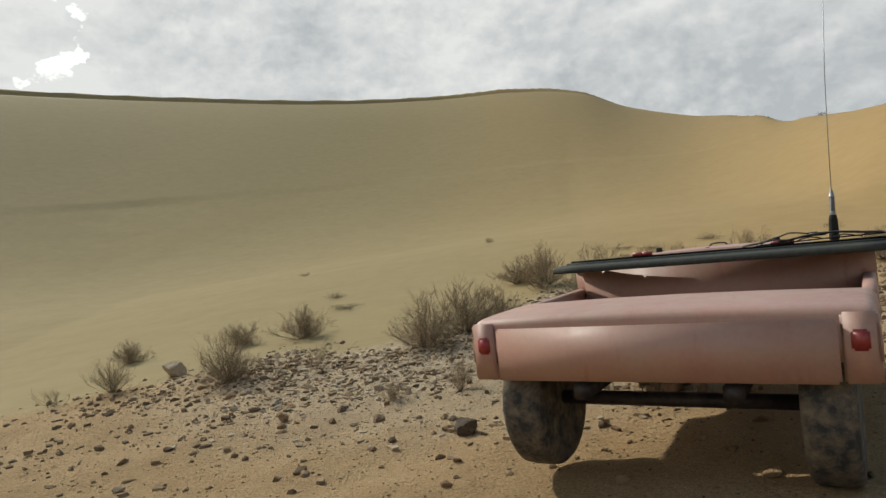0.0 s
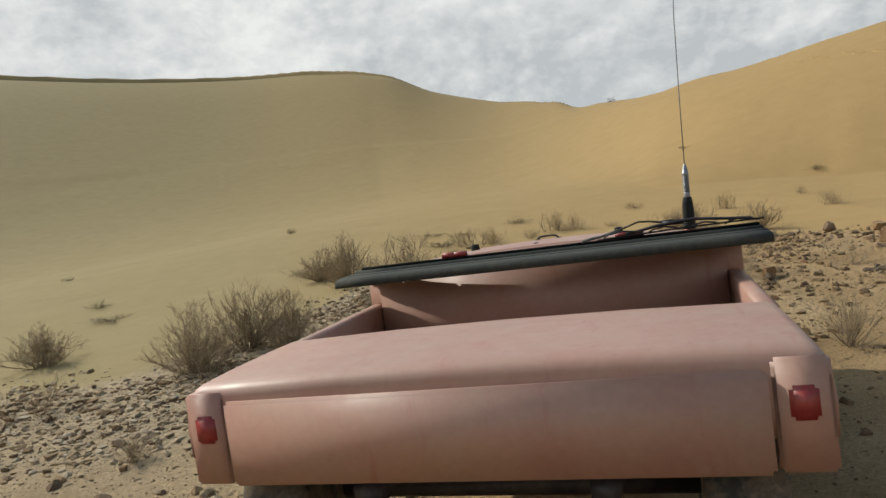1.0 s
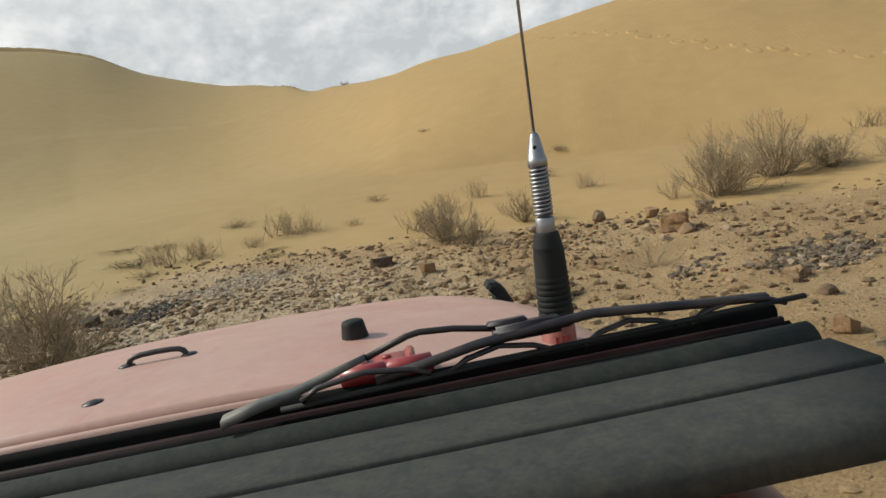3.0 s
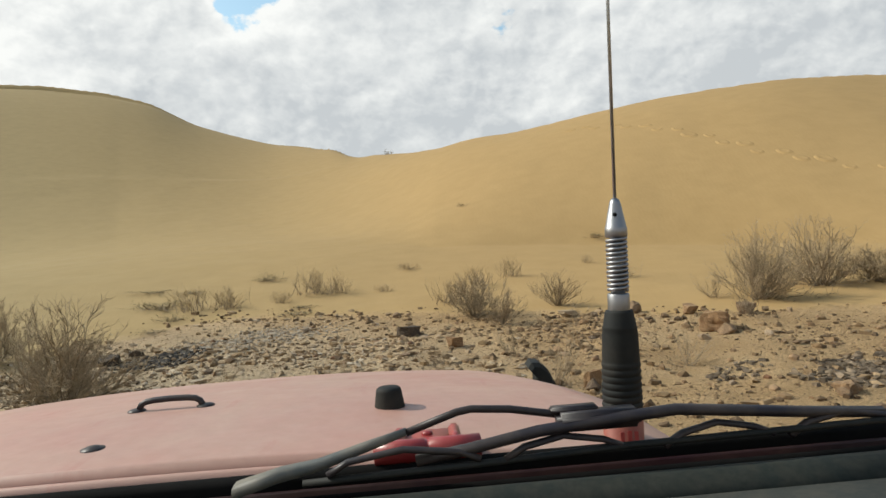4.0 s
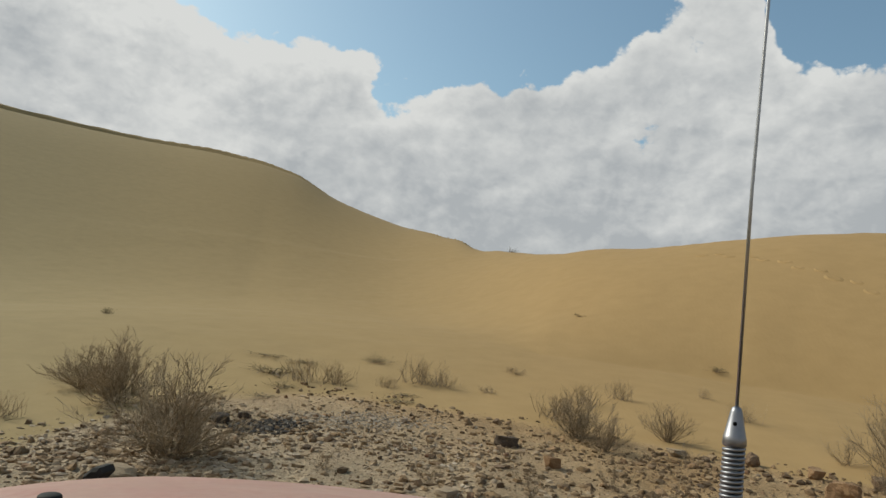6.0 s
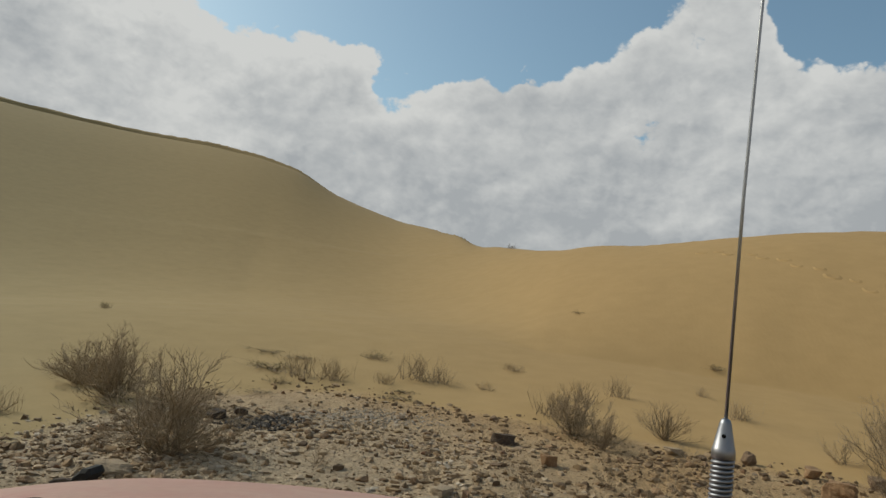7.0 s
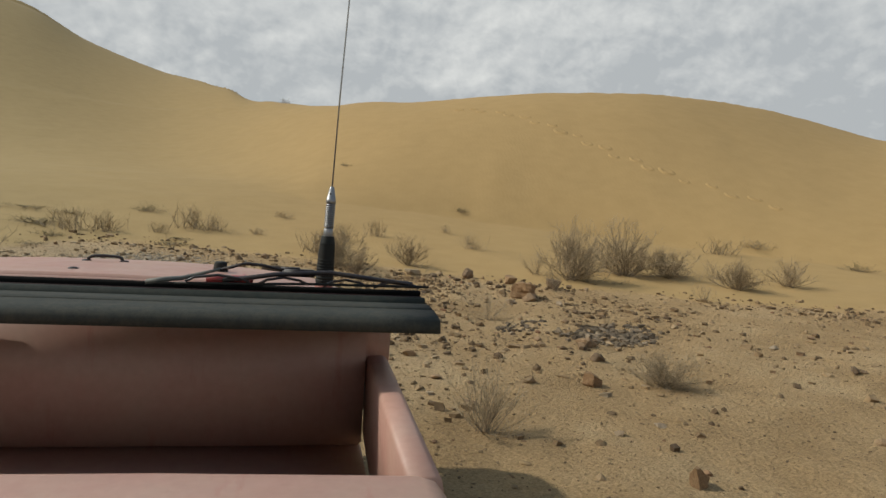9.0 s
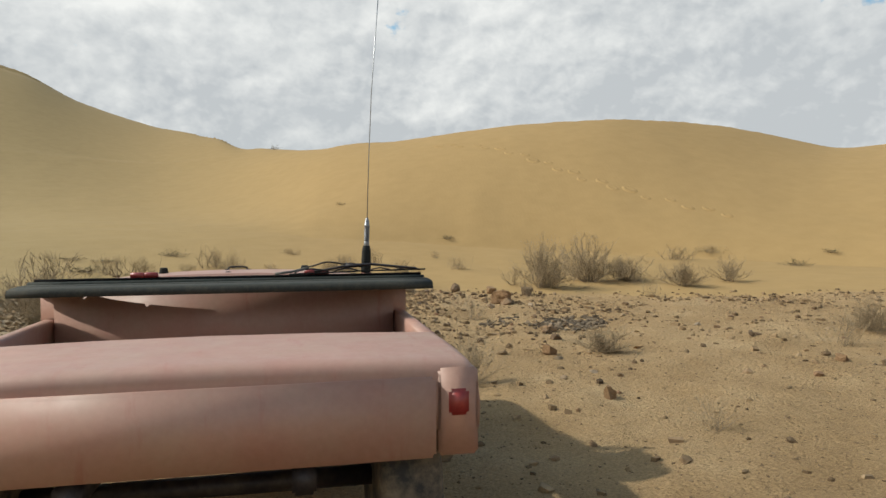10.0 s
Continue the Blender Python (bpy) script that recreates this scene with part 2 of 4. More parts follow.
GREYS = ((0.0, (0.17, 0.135, 0.095)), (0.25, (0.33, 0.265, 0.19)), (0.55, (0.38, 0.315, 0.23)), (0.85, (0.40, 0.345, 0.27)), (1.0, (0.48, 0.43, 0.36)))
OCHRES = ((0.0, (0.095, 0.066, 0.043)), (0.35, (0.165, 0.115, 0.07)), (0.7, (0.235, 0.165, 0.097)), (0.92, (0.32, 0.245, 0.16)), (1.0, (0.18, 0.10, 0.06)))
M_GROUND = ground_material()
M_GREY = stone_material("grey_stone", GREYS)
M_OCHRE = stone_material("ochre_stone", OCHRES)
M_ROCK = stone_material("weathered_rock", ((0.0, (0.13, 0.10, 0.08)), (0.4, (0.28, 0.19, 0.12)), (0.75, (0.36, 0.24, 0.14)), (1.0, (0.40, 0.34, 0.27))), True)
M_RED = stone_material("red_rock", ((0.0, (0.23, 0.14, 0.08)), (1.0, (0.28, 0.18, 0.105))), True)
M_SLAB = stone_material("pale_slab_rock", ((0.0, (0.30, 0.245, 0.175)), (1.0, (0.39, 0.33, 0.25))), True)
M_PALE = stone_material("chalky_gravel", ((0.0, (0.27, 0.245, 0.205)), (1.0, (0.44, 0.41, 0.36))))
M_DARK = stone_material("dark_rock", ((0.0, (0.06, 0.052, 0.048)), (1.0, (0.12, 0.095, 0.08))), True, 0.25)
M_PEBBLE = stone_material("dark_brown_pebble", ((0.0, (0.09, 0.072, 0.055)), (0.7, (0.16, 0.13, 0.098)), (1.0, (0.25, 0.2, 0.15))), False, 0.25)
M_SOOT = stone_material("sooty_gravel", ((0.0, (0.025, 0.025, 0.026)), (0.8, (0.075, 0.07, 0.066)), (1.0, (0.22, 0.2, 0.17))), False, 0.12)


def twig_material(name, lo, hi):
    k = Nodes(name, 0.85)
    k.bsdf.inputs["Specular IOR Level"].default_value = 0.2
    c = k.ramp(k.island(), (0.0, lo), (1.0, hi))
    k.colour(k.mix(0.4, c, k.ramp(k.noise(25, 4), (0.3, tuple(v * 0.6 for v in lo)), (0.7, hi))))
    return k.mat


M_TWIG = twig_material("dry_twig", (0.23, 0.17, 0.105), (0.48, 0.375, 0.24))
M_STEM = twig_material("woody_stem", (0.17, 0.128, 0.082), (0.33, 0.25, 0.165))
M_LEAF = twig_material("dusty_leaf", (0.12, 0.105, 0.055), (0.24, 0.20, 0.105))
M_STRAW = twig_material("straw_stalk", (0.30, 0.22, 0.12), (0.52, 0.40, 0.235))

# ---- terrain ----
# the lie of the land round the middle of the drive: (azimuth, crest height, crest distance)
MID = (1.5, 2.5)
CREST = ((-180, 5, 60), (-120, 6, 60), (-75, 13.02, 69), (-36, 17.85, 76.4), (-20, 18.0, 75.4), (-8, 17.7, 74.6), (0, 17.65, 74.1), (5, 17.72, 72.8),
         (9, 17.11, 71.1), (12, 16.19, 70.2), (15, 14.18, 69.6), (18, 12.93, 67.7), (21, 11.7, 65.3), (23.2, 11.12, 61.3), (24.6, 10.39, 58.9), (25.8, 10.12, 56.3),
         (26.8, 9.16, 54), (27.7, 8.59, 51.3), (28.8, 8.58, 48.4), (30, 8.1, 45), (32, 7.69, 42), (34, 7.3, 38), (37, 7.33, 36), (40, 7.19, 34.2),
         (44, 7.42, 32.8), (48, 7.68, 32.2), (52, 7.99, 32.4), (56, 8.32, 33.2), (60, 8.65, 34), (64, 8.9, 36.4), (68, 8.95, 38.8), (72, 8.71, 41),
         (76, 8.19, 43), (80, 8.7, 45), (92, 9.5, 50), (120, 7, 56), (180, 5, 60))


def smooth_table(column, spread):
    az = np.arange(-180, 180, 0.25)
    raw = np.interp(az, [r[0] for r in CREST], [r[column] for r in CREST])
    ker = np.exp(-(np.arange(-40, 41) * 0.25 / spread) ** 2)
    return az, np.convolve(np.concatenate((raw[-40:], raw, raw[:40])), ker / ker.sum(), "valid")


AZ, CREST_Z = smooth_table(1, 0.7)
BROAD_Z = smooth_table(1, 4.0)[1]
CREST_D = smooth_table(2, 3.6)[1]


def valley(x, y):
    x = np.clip(x, -12, 22)
    y = np.where(y > 18, 18 + 7 * np.tanh((np.maximum(y, 18) - 18) / 7), np.maximum(y, -3))
    return -0.563 + 0.0978 * x - 0.0333 * y - 0.00043 * x * x + 0.00084 * x * y + 0.0041 * y * y


def land(x, y):
    """Height of the smooth land, without its small bumps."""
    x, y = np.asarray(x, float), np.asarray(y, float)
    dx, dy = x - MID[0], y - MID[1]
    r = np.hypot(dx, dy)
    az = np.degrees(np.arctan2(dx, dy))
    d, zc = np.interp(az, AZ, CREST_D), np.interp(az, AZ, CREST_Z)
    foot = np.interp(az, (-60, 10, 34, 100), (27, 27, 19.5, 19.5))
    foot = np.minimum(foot, d * 0.6)
    k = np.minimum(r, foot) / np.maximum(r, 1e-6)
    base = valley(MID[0] + dx * k, MID[1] + dy * k)
    u = np.clip((r - foot) / (d - foot), 0, 1)
    zc = zc + (np.interp(az, AZ, BROAD_Z) - zc) * (1 - u ** 5)
    right = np.clip((az - 20) / 22, 0, 1) * np.clip((130 - az) / 20, 0, 1)
    right = right * right * (3 - 2 * right)
    hollow, dome = 0.2 * (u - 2 * u ** 2 + u ** 3) + 3 * u ** 2 - 2 * u ** 3 + 0.75 * (u ** 3 - u ** 2), 1.42 * u - 0.42 * u * u
    z = base + (zc - base) * (hollow * (1 - right) + dome * right)
    lip = np.clip((u - 0.90) / 0.089, 0, 1) * (u < 0.989) + np.clip((1 - u) / 0.011, 0, 1) * (u >= 0.989)
    z = z - lip * (1 - right) * np.interp(az, (-60, 6, 14, 20, 23, 26, 29), (0.55, 0.52, 0.12, 0.0, 0.2, 0.2, 0.0))
    past = np.maximum(r - d, 0)
    drop = np.where(right > 0.5, 0.06 * past + 0.012 * past * past, 0.32 * past)
    back = np.maximum(zc - drop, -2.0)
    return np.where(r > d, back, z)


SHORE = ((-30, 2), (-14, 8.2), (-9, 9.2), (-6.5, 9.6), (-4.6, 10.7), (-2.9, 10.9), (-1, 10.4), (1.3, 11.8), (3.5, 14.6), (5.8, 14.8), (7.3, 13.5), (8.4, 12.3),
         (9.3, 11.0), (10.3, 9.6), (11.2, 8.6), (12.8, 6.8), (14.6, 4.9), (18, 1.5), (30, -8))


def stony(x, y):
    """How far inside the stony flat: positive on stones, negative on sand, in metres."""
    return np.interp(x, [s[0] for s in SHORE], [s[1] for s in SHORE]) - y


def gritty(x, y):
    """Pale grey rubble in the middle of the flat, fading to ochre earth on its sunny end."""
    return np.clip(1.15 - np.hypot((x - 1.5) / 5.8, (y - 10.5) / 5.5) ** 2 * 0.9, 0, 1)
# ---- end terrain ----

rng = np.random.default_rng(7)


def mesh_from(name, verts, faces, mats, smooth=False, attrs=None):
    me = bpy.data.meshes.new(name)
    me.from_pydata([tuple(v) for v in verts], [], [tuple(f) for f in faces])
    for m in mats if isinstance(mats, (list, tuple)) else [mats]:
        me.materials.append(m)
    if smooth:
        me.polygons.foreach_set("use_smooth", [True] * len(me.polygons))
    for key, values in (attrs or {}).items():
        me.attributes.new(key, "FLOAT", "POINT").data.foreach_set("value", np.asarray(values, dtype=np.float32))
    me.update()
    return me


def part(name, me, parent, label=""):
    """A mesh as one object under a thing or part. me is a mesh, or a bmesh with its material."""
    if isinstance(me, tuple):
        bm, mat, *flag = me
        data = bpy.data.meshes.new(name)
        bm.to_mesh(data)
        bm.free()
        data.materials.append(mat)
        if flag and flag[0]:
            data.polygons.foreach_set("use_smooth", [True] * len(data.polygons))
        me = data
    ob = new(name, me)
    ob.parent = parent
    return tagged(ob, label)


# small bumps of the flat and soft swells of the sand
def bumps(x, y, z):
    inside = np.clip(stony(x, y) / 1.5 + 0.5, 0, 1) * (np.hypot(x - MID[0], y - MID[1]) < 30)
    out = np.zeros(len(x))
    for k in range(len(x)):
        p = Vector((x[k], y[k], 0.0))
        v = 0.10 * noise.noise(p * 0.12)
        if inside[k] > 0:
            v += inside[k] * (0.06 * noise.noise(p * 0.9 + Vector((5, 0, 0))) + 0.022 * noise.noise(p * 3.1))
        else:
            v += 0.03 * noise.noise(p * 0.7)
        out[k] = v
    return out


def height(x, y):
    """Ground height with its bumps, at one place."""
    a, b = np.array([float(x)]), np.array([float(y)])
    return float(land(a, b)[0] + bumps(a, b, None)[0])


def ground_sheet():
    radii = np.concatenate((np.arange(0.3, 24, 0.11), np.arange(24, 46, 0.5), np.arange(46, 78, 0.25), np.arange(78, 96, 0.6), np.geomspace(97, 4200, 40)))
    turn = np.concatenate((np.arange(-50, 4, 0.5), np.arange(4, 40, 0.3), np.arange(40, 95, 0.5), np.arange(95, 310, 2.5)))
    az = np.radians(turn)
    x = (MID[0] + np.outer(radii, np.sin(az))).ravel()
    y = (MID[1] + np.outer(radii, np.cos(az))).ravel()
    z = land(x, y)
    near = np.hypot(x - MID[0], y - MID[1]) < 45
    z[near] += bumps(x[near], y[near], None)
    z[~near] += 0.10 * np.sin(x[~near] * 0.11) * np.cos(y[~near] * 0.09)
    n = len(turn)
    faces = []
    for i in range(len(radii) - 1):
        for j in range(n):
            a, b = i * n + j, i * n + (j + 1) % n
            faces.append((a, b, b + n, a + n))
    verts = list(zip(x, y, z)) + [(MID[0], MID[1], height(*MID))]
    faces += [(len(verts) - 1, (j + 1) % n, j) for j in range(n)]
    vx, vy = np.append(x, MID[0]), np.append(y, MID[1])
    far = np.clip((34 - np.hypot(vx - MID[0], vy - MID[1])) / 6, 0, 1)
    # tone mask by compass: 0 on the shaded left dune, 1 on the sunlit right
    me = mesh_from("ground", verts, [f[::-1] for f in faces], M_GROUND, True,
                   {"gravel": np.clip(stony(vx, vy) / 2.2 + 0.5, 0, 1) * far, "grit": gritty(vx, vy), "sunlit_gold": np.clip((np.degrees(np.arctan2(vx - MID[0], vy - MID[1])) + 6) / 42, 0, 1)})
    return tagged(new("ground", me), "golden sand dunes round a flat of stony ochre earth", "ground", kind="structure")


ground_sheet()

# ---- stones ----
ICO_V, ICO_F = None, None


def ico():
    global ICO_V, ICO_F
    if ICO_V is None:
        bm = bmesh.new()
        bmesh.ops.create_icosphere(bm, subdivisions=1, radius=1)
        ICO_V = np.array([v.co[:] for v in bm.verts])
        ICO_F = np.array([[v.index for v in f.verts] for f in bm.faces])
        bm.free()
    return ICO_V, ICO_F


def turn_about(a, axis):
    c, s = np.cos(a), np.sin(a)
    i, j = [(1, 2), (2, 0), (0, 1)][axis]
    m = np.eye(3)
    m[i, i], m[i, j], m[j, i], m[j, j] = c, -s, s, c
    return m


def scatter(name, label, places, sizes, mat, flat=(0.35, 0.75)):
    """Many small angular stones as one sheet of rubble."""
    ball, tri = ico()
    block = np.array([(i, j, k) for k in (-1, 1) for j in (-1, 1) for i in (-1, 1)], float)
    sides = np.array([(0, 2, 3), (0, 3, 1), (4, 5, 7), (4, 7, 6), (0, 1, 5), (0, 5, 4), (2, 6, 7), (2, 7, 3), (0, 4, 6), (0, 6, 2), (1, 3, 7), (1, 7, 5)])
    verts, faces, total = [], [], 0
    for (x, y, z), s in zip(places, sizes):
        if rng.random() < 0.45:
            v, t = block * 0.72 * rng.uniform(0.45, 1.2, (8, 3)), sides
        else:
            v, t = ball * (1 + rng.uniform(-0.38, 0.3, (len(ball), 1))), tri
        v = v * np.array([rng.uniform(0.7, 1.6), rng.uniform(0.6, 1.0), rng.uniform(*flat)]) * s
        v = v @ turn_about(rng.normal(0, 0.3), 0).T @ turn_about(rng.uniform(0, 6.283), 2).T
        verts.append(v + (x, y, z + s * 0.10))
        faces.append(t + total)
        total += len(v)
    me = mesh_from(name, np.concatenate(verts), np.concatenate(faces), mat)
    return tagged(new(name, me), label, "stones", kind="stuff")


def strew(count, x0, x1, y0, y1, keep):
    out = []
    while len(out) < count:
        x, y = rng.uniform(x0, x1, 4000), rng.uniform(y0, y1, 4000)
        ok = rng.random(4000) < keep(x, y)
        x, y = x[ok], y[ok]
        z = land(x, y) + bumps(x, y, None)
        out += list(zip(x, y, z))
    return out[:count]


def clumps(x, y):
    return np.array([noise.noise((a * 0.55, b * 0.55, 3.0)) for a, b in zip(x, y)])


def grey_keep(x, y):
    edge = np.clip(stony(x, y) / 2.4 + 0.45, 0, 1)
    return edge * gritty(x, y) ** 1.5 * np.clip(0.55 + 1.1 * clumps(x, y), 0.05, 1)


def ochre_keep(x, y):
    edge = np.clip(stony(x, y) / 2.4 + 0.4, 0, 1)
    strip = np.exp(-(np.clip(stony(x, y), 0, 9) / 2.6) ** 2)
    middle = np.exp(-(((x - 6.8) / 3.2) ** 2 + ((y - 9.0) / 2.8) ** 2))
    return edge * np.clip(0.06 + 0.4 * gritty(x, y) + 0.55 * strip + 0.55 * middle, 0, 1) * np.clip(0.5 + 1.1 * clumps(x, y), 0.06, 1)


def sizes(n, lo, hi, power=2.6):
    return lo + (hi - lo) * rng.random(n) ** power


scatter("rubble", "pale grey angular rubble strewn over the stony flat", strew(10500, -9, 13, 1, 16, grey_keep), sizes(10500, 0.008, 0.062, 3.6), M_GREY, (0.28, 0.65))
scatter("rubble", "ochre and brown broken stones on sandy earth", strew(14000, -9, 18, -1, 16, ochre_keep), sizes(14000, 0.008, 0.062, 3.4), M_OCHRE, (0.45, 1.0))
scatter("grit", "fine pebbles and grit over the stony flat", strew(30000, -6, 16, -3, 15, lambda x, y: np.clip(stony(x, y) + 0.3, 0, 1) * (0.5 + 0.5 * gritty(x, y))), sizes(30000, 0.004, 0.016, 1.8), M_OCHRE)


def rock_mesh(seed, flat, jag, mat, cuts=2, square=False):
    r = np.random.default_rng(seed)
    bm = bmesh.new()
    if square:
        bmesh.ops.create_cube(bm, size=1.5)
        bmesh.ops.subdivide_edges(bm, edges=list(bm.edges), cuts=7, use_grid_fill=True)
    else:
        bmesh.ops.create_icosphere(bm, subdivisions=cuts, radius=1)
    # break the body with flat planes, as split stone breaks
    for _ in range(9 if square else 14):
        d = Vector(r.normal(0, 1, 3)).normalized()
        at = r.uniform(0.55, 0.92) if square else r.uniform(0.38, 0.75)
        for v in bm.verts:
            k = v.co.dot(d)
            if k > at:
                v.co -= d * (k - at)
    off = Vector(r.uniform(-9, 9, 3))
    for v in bm.verts:
        v.co *= 1 + jag * noise.noise(v.co * 1.9 + off) + 0.4 * jag * noise.noise(v.co * 5 + off)
        v.co.z *= flat
    me = bpy.data.meshes.new("rock")
    bm.to_mesh(me)
    bm.free()
    me.materials.append(mat)
    return me


LOOSE = [rock_mesh(20 + k, 0.35 + 0.07 * k, 0.22, M_ROCK, 2) for k in range(8)]


def loose_stones():
    spots = strew(290, -6, 15, 3, 15, lambda x, y: np.clip(stony(x, y) + 0.2, 0, 1) * (0.12 + 0.45 * gritty(x, y) + 0.5 * np.exp(-(((x - 7.3) / 3.0) ** 2 + ((y - 9.0) / 2.5) ** 2)) + 0.3 * np.exp(-(np.clip(stony(x, y), 0, 9) / 2) ** 2)))
    for k, (x, y, z) in enumerate(spots):
        s = 0.035 + 0.065 * rng.random() ** 2.5
        ob = new("stone", LOOSE[k % 8])
        ob.matrix_world = pose(x, y, z + s * 0.12, rng.normal(0, 9), rng.normal(0, 9), rng.uniform(0, 360)) @ Matrix.Diagonal((s * rng.uniform(0.8, 1.4), s, s, 1))
        tagged(ob, "loose broken stone lying on the stony flat", "stone", "loose stones of the flat")


loose_stones()


def rock(x, y, w, h, mat, seed, label, jag=0.22, turn=0.0, deep=0.8):
    square = mat in (M_RED, M_SLAB, M_DARK)
    me = rock_mesh(seed, 1.0, jag * (0.6 if square else 1), mat, 3, square)
    ob = new("rock", me)
    zs = [v.co.z for v in me.vertices]
    ob.matrix_world = pose(x, y, height(x, y) + h * 0.30, 0, 0, turn) @ Matrix.Diagonal((w / 2, w / 2 * deep, h / (max(zs) - min(zs)) * (0.95 if mat is M_SLAB else 1.2), 1))
    return tagged(ob, label, "rock")


rock(7.08, 11.31, 0.36, 0.15, M_DARK, 1, "dark flat rock on pale rubble")
rock(6.85, 11.05, 0.2, 0.09, M_ROCK, 2, "small brown rock on pale rubble")
rock(9.8, 8.56, 0.56, 0.26, M_RED, 3, "square-broken orange red rock beside a dry shrub", 0.3, 25)
rock(10.72, 8.7, 0.36, 0.2, M_ROCK, 4, "brown rock under a dry shrub")
rock(10.3, 9.3, 0.34, 0.14, M_ROCK, 5, "flat brown rock at the edge of the sand")
rock(9.6, 8.25, 0.3, 0.14, M_ROCK, 6, "brown rock beside an orange boulder")
rock(10.0, 9.98, 0.26, 0.17, M_ROCK, 7, "brown rock at the edge of the sand")
rock(9.3, 10.6, 0.3, 0.11, M_SLAB, 8, "pale flat stone at the edge of the sand")
rock(-4.62, 10.83, 0.46, 0.27, M_ROCK, 9, "rounded brown boulder at the edge of the sand", 0.1)
rock(2.31, 5.38, 0.23, 0.13, M_ROCK, 10, "brown rock on bare earth")
rock(2.54, 5.21, 0.15, 0.13, M_ROCK, 11, "small brown rock on bare earth")
rock(-1.77, 6.75, 0.18, 0.13, M_ROCK, 12, "brown rock among pale rubble")
rock(2.58, 4.04, 0.2, 0.06, M_OCHRE, 13, "thin flat ochre stone on bare earth")
rock(7.0, 5.32, 0.2, 0.14, M_RED, 14, "pointed orange rock on bare sandy earth")
rock(6.82, 5.05, 0.13, 0.04, M_SLAB, 15, "pale flat stone on sandy earth")
rock(7.67, 5.75, 0.22, 0.09, M_ROCK, 16, "brown rock on sandy earth")
rock(8.08, 6.12, 0.16, 0.08, M_ROCK, 17, "small brown rock on sandy earth")
rock(5.72, 3.65, 0.15, 0.12, M_RED, 18, "rounded orange rock on sandy earth")
rock(5.0, 9.0, 0.42, 0.15, M_SLAB, 19, "pale grey slab lying on rubble")
rock(5.29, 9.31, 0.32, 0.11, M_SLAB, 20, "tilted pale grey slab on rubble", 0.15, 30)
rock(6.85, 7.75, 0.24, 0.10, M_ROCK, 21, "brown rock on ochre earth")
rock(2.51, 10.61, 0.44, 0.13, M_SLAB, 22, "pale grey slab beside a shrub")
rock(2.14, 10.27, 0.3, 0.1, M_DARK, 23, "dark flat rock beside a pale slab")
rock(4.41, 7.72, 0.26, 0.15, M_SLAB, 24, "pale grey rock on rubble")
rock(3.81, 7.77, 0.42, 0.15, M_SLAB, 25, "long pale grey slab on rubble", 0.2, 50)
rock(2.74, 7.86, 0.34, 0.12, M_DARK, 26, "dark flat rock on rubble")
rock(0.29, 5.07, 0.28, 0.17, M_DARK, 27, "dark rock on pale rubble")
rock(8.1, 6.18, 0.28, 0.14, M_ROCK, 28, "brown rock on sandy earth")
rock(9.24, 8.3, 0.22, 0.09, M_ROCK, 29, "flat brown rock on sandy earth")
rock(6.95, 7.87, 0.2, 0.15, M_RED, 37, "orange broken rock on ochre earth")
rock(7.16, 10.33, 0.22, 0.13, M_RED, 30, "orange rock among rubble")
rock(4.05, 13.2, 0.24, 0.1, M_DARK, 31, "dark flat rock on sand beside rubble")
rock(3.7, 12.95, 0.34, 0.13, M_DARK, 32, "dark flat rock beside sooty gravel")
rock(8.73, 2.6, 0.19, 0.08, M_RED, 33, "small orange rock on sandy earth")
rock(9.67, 3.97, 0.15, 0.08, M_ROCK, 34, "small brown rock on sandy earth")


def heap(x, y, rx, ry, n, lo, hi, mat, label, name):
    pts = []
    while len(pts) < n:
        a, b = rng.normal(0, 0.5, 2)
        if a * a + b * b < 1.4:
            px, py = x + a * rx, y + b * ry
            pts.append((px, py, height(px, py)))
    return scatter(name, label, pts, sizes(n, lo, hi, 1.4), mat, (0.5, 0.9))


heap(8.93, 6.38, 0.75, 0.42, 480, 0.022, 0.052, M_PEBBLE, "patch of dark pebbles on sandy earth", "pebble_patch")
heap(8.2, 7.2, 0.45, 0.25, 60, 0.018, 0.045, M_PEBBLE, "few dark pebbles on sandy earth", "pebble_patch")
heap(4.22, 12.6, 0.5, 0.4, 420, 0.018, 0.05, M_SOOT, "patch of dark sooty gravel beside pale rubble", "gravel_patch")
heap(5.4, 12.85, 1.3, 0.65, 1300, 0.008, 0.026, M_PALE, "patch of pale grey gravel beside sooty stones", "gravel_patch")

# ---- shrubs ----


def tube(verts, faces, path, r0, r1, sides=3):
    """A tapered stalk along a path of points."""
    start = len(verts)
    n = len(path)
    for i, p in enumerate(path):
        d = (path[min(i + 1, n - 1)] - path[max(i - 1, 0)]).normalized()
        a = d.orthogonal().normalized()
        b = d.cross(a)
        r = r0 + (r1 - r0) * i / (n - 1)
        for k in range(sides):
            t = 6.2832 * k / sides
            verts.append(p + a * (r * math.cos(t)) + b * (r * math.sin(t)))
    for i in range(n - 1):
        for k in range(sides):
            a, b = start + i * sides + k, start + i * sides + (k + 1) % sides
            faces.append((a, b, b + sides, a + sides))


